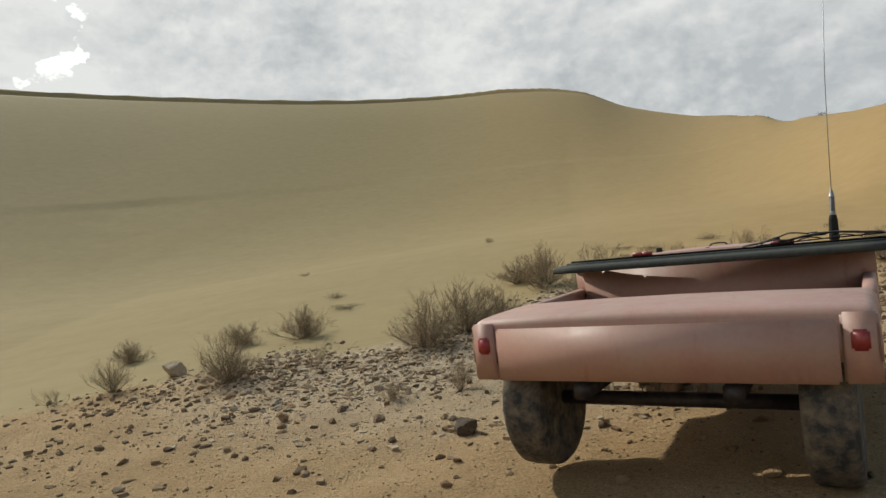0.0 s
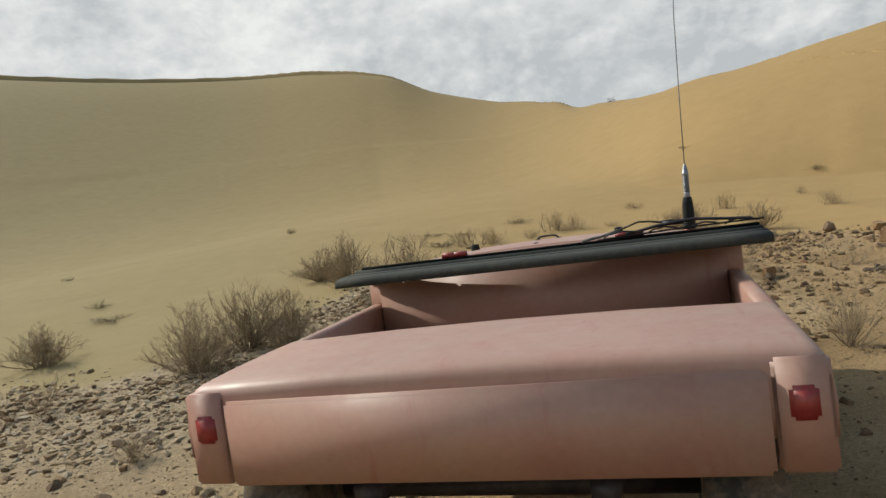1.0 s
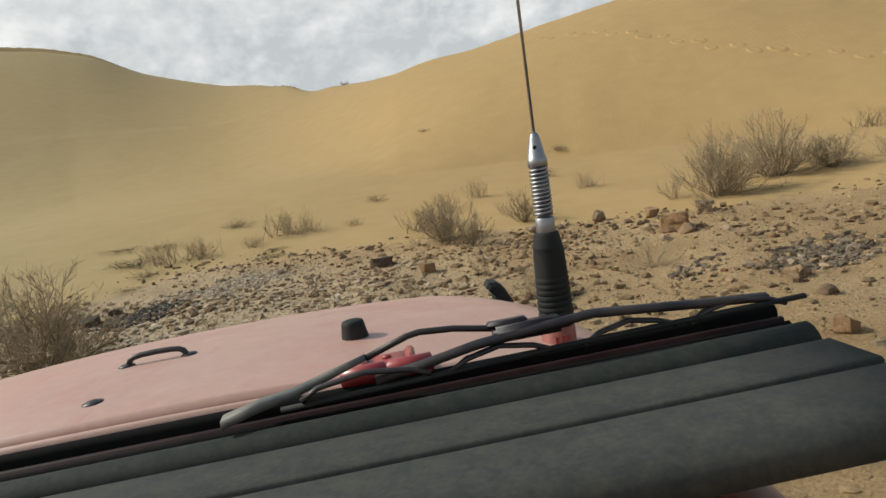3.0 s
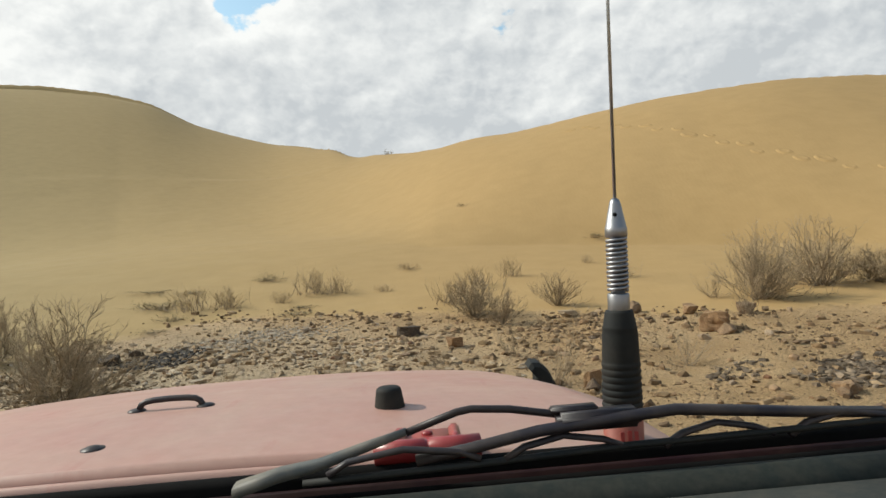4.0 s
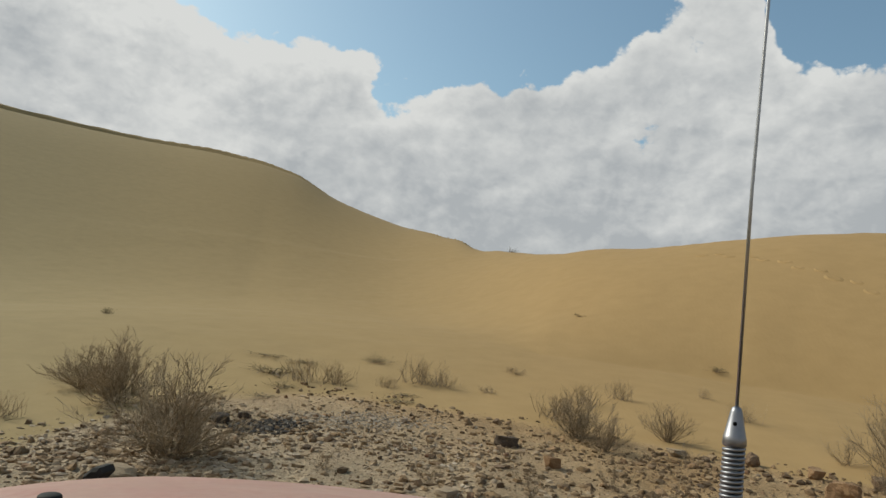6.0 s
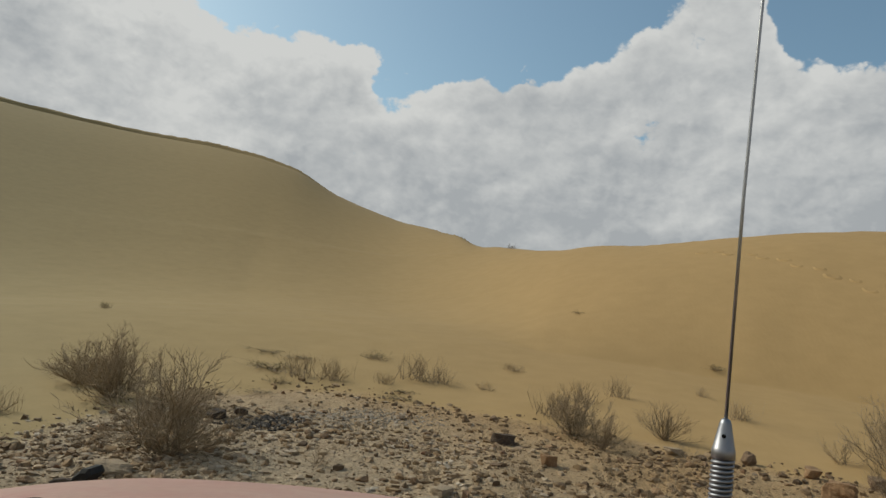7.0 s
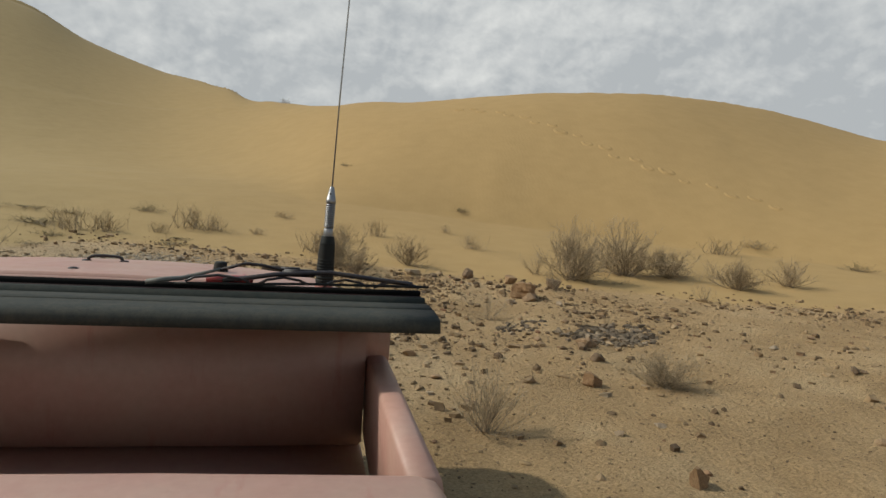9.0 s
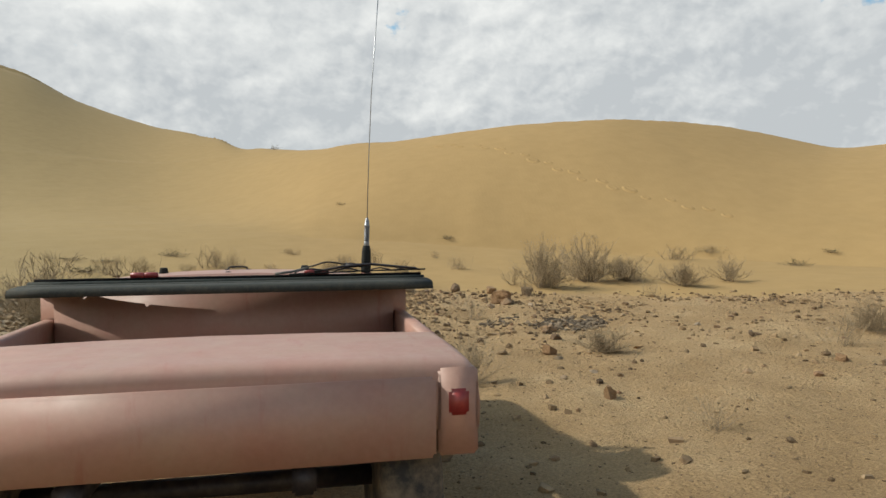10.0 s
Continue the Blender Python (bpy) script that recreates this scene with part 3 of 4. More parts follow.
def shrub_meshes(seed, stems, forks, spread, upright, leafy, mat_twig, thin=1.0, root=0.05, curl=0.17, short=1.0, fan=0.45):
    """Stems and twigs of a dry desert shrub, one metre high and wide."""
    r = random.Random(seed)
    sv, sf, tv, tf = [], [], [], []

    def grow(p, d, length, steps, curl):
        path = [p.copy()]
        for _ in range(steps):
            d = (d + Vector((r.gauss(0, curl), r.gauss(0, curl), r.gauss(0.02, curl * 0.7) + 0.05 * upright))).normalized()
            path.append(path[-1] + d * (length / steps))
        return path, d

    for _ in range(stems):
        az, tilt = r.uniform(0, 6.2832), abs(r.gauss(0, spread)) + 0.08
        tilt = min(tilt, 1.35)
        d = Vector((math.sin(tilt) * math.cos(az), math.sin(tilt) * math.sin(az), math.cos(tilt)))
        base = Vector((r.gauss(0, root), r.gauss(0, root), -0.03))
        length = r.uniform(0.35, 0.75)
        path, end = grow(base, d, length, 4, curl)
        tube(sv, sf, path, 0.0105 * thin, 0.0055 * thin)
        for _ in range(forks):
            k = r.randint(1, 4)
            q = path[k] if k == 4 else path[k].lerp(path[k + 1], r.random())
            dd = (end + Vector((r.gauss(0, fan), r.gauss(0, fan), r.gauss(0.15, 0.67 * fan)))).normalized()
            sub, e2 = grow(q, dd, r.uniform(0.22, 0.5) * short, 3, curl * 1.1)
            tube(tv, tf, sub, 0.0052 * thin, 0.0022 * thin)
            for _ in range(leafy):
                m = r.randint(1, 3)
                d3 = (e2 + Vector((r.gauss(0, 1.33 * fan), r.gauss(0, 1.33 * fan), r.gauss(0.1, 0.9 * fan)))).normalized()
                tip, _ = grow(sub[m], d3, r.uniform(0.06, 0.2) * short, 2, 0.15)
                tube(tv, tf, tip, 0.0034 * thin, 0.0014 * thin)
    top = sorted(v.z for v in tv)[int(len(tv) * 0.985)]
    wide = 2 * sorted(max(abs(v.x), abs(v.y)) for v in tv)[int(len(tv) * 0.96)]
    for v in sv + tv:
        v.x, v.y, v.z = v.x / wide, v.y / wide, v.z / top
    return mesh_from("stems", sv, sf, M_STEM, True), mesh_from("twigs", tv, tf, mat_twig, True)


KINDS = {
    "dense": [shrub_meshes(s, 64, 11, 1.05, 0.8, 6, M_TWIG, 0.52, 0.06, 0.24, 0.5, 0.46) for s in (1, 2, 3)],
    "broom": [shrub_meshes(s, 44, 7, 0.7, 1.2, 4, M_TWIG, 0.54, 0.04, 0.17, 0.6, 0.36) for s in (4, 5, 6)],
    "wispy": [shrub_meshes(s, 18, 6, 0.75, 1.0, 2, M_TWIG, 0.62, 0.09, 0.18, 0.8, 0.38) for s in (7, 8)],
    "straw": [shrub_meshes(s, 44, 4, 0.6, 1.5, 2, M_STRAW, 0.62, 0.22, 0.16, 0.7, 0.3) for s in (9, 10)],
    "mat": [shrub_meshes(s, 40, 3, 1.1, 0.2, 2, M_LEAF, 1.3, 0.25) for s in (11, 12)],
}
WORDS = {
    "dense": "dense grey-brown dry desert shrub with fine twigs",
    "broom": "upright dry broom-like desert shrub",
    "wispy": "thin wispy dry shrub with few bare twigs",
    "straw": "straw-coloured dry grass tuft",
    "mat": "low dusty mat of dry leaves and twigs",
}
count = {}


def shrub(kind, x, y, high, wide, where="on stony ground"):
    wide, high = wide * 1.12, high * 0.88
    k = count[kind] = count.get(kind, 0) + 1
    stems, twigs = KINDS[kind][k % len(KINDS[kind])]
    ob = new("shrub")
    ob.matrix_world = pose(x, y, height(x, y), 0, 0, 137.5 * k) @ Matrix.Diagonal((wide, wide, high, 1))
    tagged(part("woody_base", stems, ob), kind="stuff")
    tagged(part("crown", twigs, ob), kind="stuff")
    return tagged(ob, WORDS[kind] + " " + where, "shrub", "desert shrubs")


SAND = "standing in sand"
for row in (
        ("dense", 2.43, 14.3, 1.0, 1.2, SAND), ("dense", 2.98, 11.25, 1.12, 1.5), ("straw", 5.5, 15.95, 0.5, 1.0, SAND), ("straw", 6.05, 15.7, 0.45, 0.7, SAND), ("mat", 5.0, 15.4, 0.14, 0.5, SAND), ("straw", 6.9, 15.4, 0.24, 0.5, SAND), ("mat", 5.1, 16.6, 0.16, 1.0, SAND), ("mat", 5.3, 18.3, 0.07, 0.9, SAND), ("mat", 5.9, 17.6, 0.06, 0.8, SAND),
        ("straw", 7.65, 15.7, 0.6, 0.95, SAND), ("straw", 8.0, 15.4, 0.4, 0.6, SAND), ("mat", 7.5, 17.6, 0.22, 0.6, SAND), ("straw", 8.7, 14.9, 0.18, 0.4, SAND), ("straw", 10.25, 16.5, 0.2, 0.6, SAND),
        ("dense", 8.48, 11.65, 0.66, 0.85, SAND), ("broom", 8.44, 10.98, 0.55, 0.62), ("straw", 8.95, 12.9, 0.5, 0.8, SAND), ("straw", 10.1, 13.8, 0.45, 0.7, SAND), ("straw", 11.2, 14.1, 0.46, 0.55, SAND),
        ("broom", 9.83, 11.33, 0.6, 0.75, SAND), ("straw", 13.3, 14.1, 0.26, 0.3, SAND), ("straw", 12.4, 12.3, 0.42, 0.6, SAND), ("mat", 15.8, 16.2, 0.16, 0.45, SAND),
        ("wispy", 11.6, 9.8, 0.4, 0.6), ("dense", 11.82, 9.18, 1.1, 1.15, SAND), ("dense", 13.4, 9.1, 1.15, 1.35, SAND), ("dense", 14.05, 8.55, 0.6, 0.95, SAND), ("wispy", 14.9, 8.0, 0.4, 0.6, SAND),
        ("wispy", 6.2, 9.2, 0.34, 0.4), ("wispy", 6.8, 8.1, 0.55, 0.5), ("wispy", 8.2, 7.75, 0.42, 0.55), ("wispy", 5.4, 9.9, 0.24, 0.4), ("wispy", 4.45, 10.6, 0.3, 0.5),
        ("wispy", 10.5, 8.5, 0.36, 0.5), ("wispy", 7.3, 9.4, 0.4, 0.4), ("wispy", 9.0, 10.0, 0.34, 0.4),
        ("straw", 18.8, 9.8, 0.5, 1.1, SAND), ("dense", 14.1, 7.2, 0.56, 0.85, SAND), ("straw", 20.1, 9.5, 0.3, 0.9, SAND), ("broom", 15.5, 6.85, 0.62, 0.85, SAND),
        ("wispy", 12.4, 6.95, 0.36, 0.5), ("mat", 19.8, 6.9, 0.24, 0.7, SAND), ("mat", 21.5, 6.6, 0.14, 0.5, SAND), ("wispy", 9.9, 2.9, 0.52, 0.6), ("dense", 11.4, 3.0, 0.5, 0.7),
        ("broom", 5.33, 5.06, 0.54, 0.6), ("dense", 7.62, 4.95, 0.36, 0.62), ("wispy", 5.4, 2.5, 0.32, 0.4), ("wispy", 2.6, 8.75, 0.5, 0.6), ("wispy", 3.5, 8.85, 0.44, 0.6),
        ("broom", -5.39, 10.2, 0.62, 0.7), ("dense", -6.4, 13.1, 0.5, 0.75, SAND), ("dense", -3.2, 9.42, 0.84, 0.95), ("dense", -4.0, 12.9, 0.5, 0.8, SAND),
        ("dense", -2.63, 12.5, 0.68, 1.0, SAND), ("dense", -0.15, 9.88, 0.98, 1.15), ("dense", 0.5, 10.4, 0.92, 1.1), ("dense", 1.05, 10.0, 0.72, 0.9),
        ("broom", -0.52, 7.0, 0.3, 0.34), ("broom", 0.3, 6.75, 0.42, 0.46), ("dense", 2.0, 15.3, 0.7, 1.1, SAND), ("wispy", 1.75, 5.7, 0.5, 0.7), ("wispy", -6.2, 9.9, 0.36, 0.6),
        ("wispy", 1.75, 7.5, 0.4, 0.55), ("mat", -2.75, 17.6, 0.2, 0.5, SAND), ("mat", -2.2, 15.7, 0.12, 0.9, SAND), ("mat", -4.75, 23.8, 0.14, 0.4, SAND),
        ("straw", 1.2, 13.4, 0.36, 0.6, SAND), ("wispy", 1.4, 9.0, 0.6, 0.5), ("wispy", -1.9, 9.6, 0.5, 0.6), ("straw", 3.7, 14.4, 0.16, 0.7, SAND),
        ("mat", 6.7, 14.2, 0.06, 0.7, SAND), ("mat", 4.6, 14.6, 0.06, 0.6, SAND), ("mat", 7.0, 14.7, 0.05, 0.6, SAND),
        ("mat", 24.15, 41.6, 0.32, 0.7, "on a crest"), ("mat", 2.0, 24.5, 0.2, 0.4, SAND), ("mat", 15.0, 21.0, 0.12, 0.4, SAND)):
    shrub(*row)

# ---- footprints on the dune ----

def footprints():
    """Scuffed hollows with raised rims along a trail on the dune."""
    verts, faces = [], []
    trail = [(21.8, 23.0), (22.2, 20.5), (22.1, 17.2), (21.95, 15.2), (22.2, 13.5), (22.6, 11.4), (23.0, 9.6)]
    side = 1
    for (x0, y0), (x1, y1) in zip(trail, trail[1:]):
        steps = max(2, round(math.hypot(x1 - x0, y1 - y0) / 0.62))
        for k in range(steps):
            t = (k + rng.uniform(-0.15, 0.15)) / steps
            side = -side
            cx, cy = x0 + (x1 - x0) * t + 0.13 * side, y0 + (y1 - y0) * t
            s = rng.uniform(0.75, 1.25)
            start = len(verts)
            rings = ((0.06, 0.0), (0.10, 0.004), (0.14, 0.026), (0.18, 0.012), (0.24, -0.03))
            for rad, up in rings:
                for j in range(12):
                    a = 6.2832 * j / 12
                    px, py = cx + math.cos(a) * rad * s * 0.8, cy + math.sin(a) * rad * s * 1.15
                    low = 1.5 if math.cos(a) < -0.2 else 0.7
                    verts.append((px, py, height(px, py) + up * s * low * 0.7 + 0.014))
            for i in range(len(rings) - 1):
                for j in range(12):
                    a, b = start + i * 12 + j, start + i * 12 + (j + 1) % 12
                    faces.append((a, b, b + 12, a + 12))
            faces.append(tuple(start + 11 - j for j in range(12)))
    ob = new("footprints", mesh_from("footprints", verts, [f[::-1] for f in faces], M_GROUND, True, {"sunlit_gold": [1.0] * len(verts)}))
    return tagged(ob, "trail of scuffed footprints in sand across a dune", "footprints", kind="stuff")


footprints()

# ---- the car: an open off-roader ----
# its frame: x to its right, y ahead, z up, from a point at the right seat's eye
CAR = pose(2.28, 3.33, 1.42, 0, 0, -32) @ pose(0, 0, 0, 2.0, 0, 0) @ pose(0, 0, 0, 0, -3.0, 0)
XC, HOOD = -0.46, -0.336


def paint_material():
    k = Nodes("faded_red_paint", 0.5)
    chalk = k.noise(2.6, 6, 0.62, (3, 1, 0))
    fine = k.noise(40, 4, 0.6)
    c = k.ramp(chalk, (0.3, (0.34, 0.110, 0.094)), (0.7, (0.41, 0.165, 0.14)))
    dust = k.ramp(k.noise(4.2, 7, 0.68, (8, 2, 1)), (0.32, 0.5), (0.72, 0.85))
    c = k.mix(dust, c, (0.385, 0.28, 0.215))
    streak = k.ramp(k.noise(3.0, 6, 0.65, (1, 4, 2), (6, 1.2, 1)), (0.60, 0.0), (0.72, 0.35))
    c = k.mix(streak, c, (0.30, 0.075, 0.065))
    k.colour(k.mix(0.12, c, k.ramp(fine, (0.3, (0.3, 0.1, 0.08)), (0.7, (0.6, 0.3, 0.24)))))
    k.rough(k.ramp(k.noise(6, 5, 0.6, (2, 2, 2)), (0.3, 0.42), (0.7, 0.62)))
    k.bump(fine, 0.05, 0.002)
    return k.mat


def plain(name, c, rough, metal=0.0, dusty=0.35, scale=12.0, gloss=0.5):
    k = Nodes(name, rough, metal)
    k.bsdf.inputs["Specular IOR Level"].default_value = gloss
    d = k.ramp(k.noise(scale, 6, 0.65), (0.4, 0.0), (0.8, dusty))
    k.colour(k.mix(d, k.mix(0.3, c, k.ramp(k.noise(scale * 4, 3), (0.3, tuple(v * 0.7 for v in c)), (0.7, tuple(min(1, v * 1.3) for v in c)))), (0.33, 0.25, 0.16)))
    k.bump(k.noise(scale * 9, 4, 0.6), 0.12, 0.002)
    return k.mat


M_PAINT = paint_material()
M_BRIGHT = plain("bright_red_paint", (0.27, 0.022, 0.026), 0.35, 0, 0.2)
M_RUBBER = plain("black_rubber", (0.010, 0.012, 0.012), 0.72, 0, 0.06, 12, 0.25)
M_SEAL = plain("black_seal", (0.006, 0.006, 0.006), 0.9, 0, 0.01, 12, 0.05)
M_LIP = plain("dark_red_lip", (0.014, 0.002, 0.003), 0.6, 0, 0.05, 12, 0.2)
M_PLASTIC = plain("black_plastic", (0.018, 0.015, 0.019), 0.45, 0, 0.15, 12, 0.3)
# both dash greys darkened evenly: shade of an unbuilt cabin roof in the colour
M_DASH = plain("shaded_dash_vinyl", (0.020, 0.0245, 0.022), 0.75, 0, 0.06, 30, 0.12)
M_DASHTOP = plain("shaded_dash_panel", (0.040, 0.043, 0.039), 0.8, 0, 0.10, 30, 0.12)
M_CHROME = plain("worn_chrome", (0.25, 0.26, 0.28), 0.46, 1.0, 0.3)
M_STEEL = plain("dull_steel", (0.34, 0.35, 0.36), 0.38, 1.0, 0.2)
M_TYRE = plain("dusty_tyre", (0.03, 0.03, 0.03), 0.9, 0, 0.7)
M_ANTRED = plain("red_antenna_collar", (0.22, 0.03, 0.022), 0.5, 0, 0.35)
M_FLARE = plain("grey_fender_flare", (0.06, 0.068, 0.066), 0.6, 0, 0.4)

car = new("car")
car.matrix_world = CAR @ Matrix.Diagonal((1.25, 1.25, 1.25, 1)) @ pose(XC, 0.9, -1.42)
tagged(car, "dusty faded red off-road car on sandy ground", "car")
BASE = Vector((XC, 0.9, -1.42))


def car_part(name, verts, faces, mat, label="", smooth=True, parent=None):
    return part(name, mesh_from(name, [Vector(v) - BASE for v in verts], faces, mat, smooth), parent or car, label)


def grid_faces(rows, cols, start=0):
    return [(start + i * cols + j, start + i * cols + j + 1, start + (i + 1) * cols + j + 1, start + (i + 1) * cols + j) for i in range(rows - 1) for j in range(cols - 1)]


def half_width(y):
    return float(np.interp(y, (0.93, 1.3, 1.6, 1.8, 2.0, 2.13), (0.85, 0.79, 0.70, 0.63, 0.57, 0.52)))


def hood_z(s, y):
    return HOOD + 0.006 - 0.05 * (abs(s) / 0.78) ** 2.4 - 0.125 * max(0, (y - 1.2) / 0.9) ** 1.7 - 0.03 * max(0, (1.27 - y)) ** 2


def hood():
    ys = [0.943, 0.948] + [0.96 + 0.0425 * k for k in range(27)] + [2.09, 2.11, 2.125, 2.135, 2.14]
    sink = {2.09: 0.006, 2.11: 0.016, 2.125: 0.034, 2.135: 0.06, 2.14: 0.1, 0.943: 0.012}
    verts, cols = [], 0
    for y in ys:
        w = half_width(y)
        ss = [(-w - 0.022, 0.13), (-w - 0.02, 0.05), (-w - 0.012, 0.022), (-w, 0.008)]
        ss += [(w * k / 14, 0.0) for k in range(-13, 14)]
        ss += [(w, 0.008), (w + 0.012, 0.022), (w + 0.02, 0.05), (w + 0.022, 0.13)]
        cols = len(ss)
        bow = 0.06 if y > 1.9 else 0.0
        for s, d in ss:
            yy = y - bow * (s / 0.6) ** 2 * (y - 1.9) / 0.24
            verts.append((XC + s, yy, hood_z(s, y) - d - sink.get(y, 0)))
    ob = car_part("hood", verts, [f[::-1] for f in grid_faces(len(ys), cols)], M_PAINT, "dusty faded red bonnet, chalky paint")
    return ob


HOOD_OB = hood()


def loft(rings, closed=True, caps=True):
    """Faces between equal rings of points."""
    n = len(rings[0])
    verts = [p for ring in rings for p in ring]
    faces = []
    for i in range(len(rings) - 1):
        for j in range(n if closed else n - 1):
            a, b = i * n + j, i * n + (j + 1) % n
            faces.append((a, b, b + n, a + n))
    if caps:
        faces += [tuple(range(n))[::-1], tuple(range((len(rings) - 1) * n, len(rings) * n))]
    return verts, faces


def lathe(at, up, profile, sides=24):
    """A turned body along the axis up from at: profile of (height, radius)."""
    up = Vector(up).normalized()
    a = up.orthogonal().normalized()
    b = up.cross(a)
    rings = [[Vector(at) + up * h + a * (r * math.cos(6.2832 * k / sides)) + b * (r * math.sin(6.2832 * k / sides)) for k in range(sides)] for h, r in profile]
    return loft(rings)


def rod(path, radius, sides=10, squash=1.0):
    """A bent bar along points."""
    rings = []
    path = [Vector(p) for p in path]
    for i, p in enumerate(path):
        d = (path[min(i + 1, len(path) - 1)] - path[max(i - 1, 0)]).normalized()
        a = d.cross(Vector((0, 0, 1))).normalized() if abs(d.z) < 0.95 else d.orthogonal().normalized()
        b = a.cross(d)
        rings.append([p + a * (radius * squash * math.cos(6.2832 * k / sides)) + b * (radius * math.sin(6.2832 * k / sides)) for k in range(sides)])
    return loft(rings)


def box(x0, x1, y0, y1, z0, z1, r=0.004):
    bm = bmesh.new()
    bmesh.ops.create_cube(bm, size=1)
    for v in bm.verts:
        v.co = Vector(((x0 + x1) / 2 + v.co.x * (x1 - x0), (y0 + y1) / 2 + v.co.y * (y1 - y0), (z0 + z1) / 2 + v.co.z * (z1 - z0))) - BASE
    bmesh.ops.bevel(bm, geom=list(bm.edges), offset=r, segments=2, affect="EDGES")
    return bm


# grab loop in the middle of the bonnet
def bonnet_loop():
    y, w = 1.27, 0.055
    path = [(-w - 0.002, -0.002), (-w, 0.005), (-w + 0.003, 0.011), (-w + 0.011, 0.0155), (-0.03, 0.0175), (0, 0.0185), (0.03, 0.0175), (w - 0.011, 0.0155), (w - 0.003, 0.011), (w, 0.005), (w + 0.002, -0.002)]
    v, f = rod([(XC + s, y, hood_z(s, y) + z) for s, z in path], 0.0055, 10, 1.3)
    loop = car_part("bonnet_handle", v, f, M_PLASTIC, "black handle loop bolted to the bonnet", True, car)
    for side in (-1, 1):
        s = side * (w + 0.006)
        v, f = lathe((XC + s, y, hood_z(s, y) - 0.002), (0, 0, 1), ((0, 0.016), (0.004, 0.0155), (0.0065, 0.010), (0.007, 0.001)), 16)
        car_part("handle_foot", v, f, M_PLASTIC, "", True, loop)


bonnet_loop()


def bump_stop(side):
    s, y = side * 0.406 + (-0.012 if side > 0 else 0), 1.185
    z = hood_z(s, y) - 0.004
    v, f = lathe((XC + s, y, z), (0, 0, 1), ((0, 0.026), (0.005, 0.0255), (0.030, 0.0215), (0.034, 0.0205), (0.0365, 0.017), (0.037, 0.001)), 28)
    car_part("rubber_stop", v, f, M_RUBBER, "dusty black rubber stop on the bonnet")


bump_stop(1)
bump_stop(-1)
v, f = lathe((XC - 0.035, 1.045, hood_z(0, 1.045) - 0.002), (0, 0, 1), ((0, 0.018), (0.003, 0.017), (0.0045, 0.011), (0.006, 0.009), (0.007, 0.001)), 18)
car_part("washer_nozzle", v, f, M_PLASTIC, "small black washer nozzle")


# cowl between bonnet and windscreen
def cowl():
    rows = []
    for y, d in ((0.939, 0.03), (0.938, 0.012), (0.936, 0.010), (0.93, 0.008), (0.924, 0.010), (0.920, 0.02), (0.918, 0.05)):
        rows.append([(XC + s, y, hood_z(s * 0.85, 0.94) - d) for s in [-0.93 + 1.86 * k / 24 for k in range(25)]])
    v = [p for row in rows for p in row]
    car_part("cowl", v, grid_faces(len(rows), 25), M_PAINT, "faded red panel under the windscreen")


cowl()


def hinge(side):
    """Windscreen hinge with its barrel and bolts."""
    x = XC + side * 0.455
    plate = part("screen_hinge", (box(x - 0.045, x + 0.045, 0.905, 1.0, HOOD - 0.012, HOOD + 0.004, 0.003), M_BRIGHT, True), car, "glossy red hinge bracket at the screen's foot")
    part("hinge_rib", (box(x - 0.045, x - 0.03, 0.90, 0.985, HOOD - 0.004, HOOD + 0.014, 0.003), M_BRIGHT, True), plate)
    part("hinge_rib", (box(x + 0.03, x + 0.045, 0.90, 0.985, HOOD - 0.004, HOOD + 0.014, 0.003), M_BRIGHT, True), plate)
    v, f = lathe((x - 0.07, 0.905, HOOD + 0.004), (1, 0, 0), ((0, 0.008), (0.002, 0.0155), (0.066, 0.0155), (0.068, 0.013), (0.072, 0.013), (0.074, 0.0155), (0.138, 0.0155), (0.14, 0.008)), 18)
    car_part("hinge_barrel", v, f, M_BRIGHT, "", True, plate)
    for dy in (0.94, 0.975):
        v, f = lathe((x, dy, HOOD + 0.003), (0, 0, 1), ((0, 0.008), (0.004, 0.0075), (0.0055, 0.004), (0.006, 0.0005)), 10)
        car_part("bolt", v, f, M_BRIGHT, "", True, plate)


hinge(1)
hinge(-1)


# windscreen foot: seal, inner lip and the padded dashboard, swept along the car's width
def sweep(name, profile, mat, label="", x0=XC - 0.99, x1=XC + 1.05, sag=0.0):
    rings = []
    for k in range(13):
        t = k / 12
        rings.append([(x0 + (x1 - x0) * t, y - sag * (2 * t - 1) ** 2, z) for y, z in profile])
    v, f = loft(rings)
    return car_part(name, v, f, mat, label)


def arc(cy, cz, r, a0, a1, n=8):
    return [(cy + r * math.cos(radians(a0 + (a1 - a0) * k / n)), cz + r * math.sin(radians(a0 + (a1 - a0) * k / n))) for k in range(n + 1)]


sweep("screen_seal", [(0.915, -0.4050), (0.915, -0.3530), (0.910, -0.3460), (0.900, -0.3430), (0.888, -0.3450), (0.883, -0.3500), (0.882, -0.4050)], M_SEAL, "black rubber seal under the windscreen")
sweep("screen_lip", [(0.879, -0.4050), (0.879, -0.3610), (0.874, -0.3580), (0.866, -0.3590), (0.863, -0.4050)], M_LIP, "dark red painted lip inside the screen")
sweep("lip_seal", [(0.860, -0.4050), (0.860, -0.3640), (0.853, -0.3600), (0.846, -0.3640), (0.844, -0.4050)], M_SEAL)
sweep("dashboard", [(0.842, -0.4050)] + arc(0.806, -0.385, 0.034, 10, 150) + [(0.772, -0.3860), (0.771, -0.4050)], M_DASH, "grey padded dashboard roll")
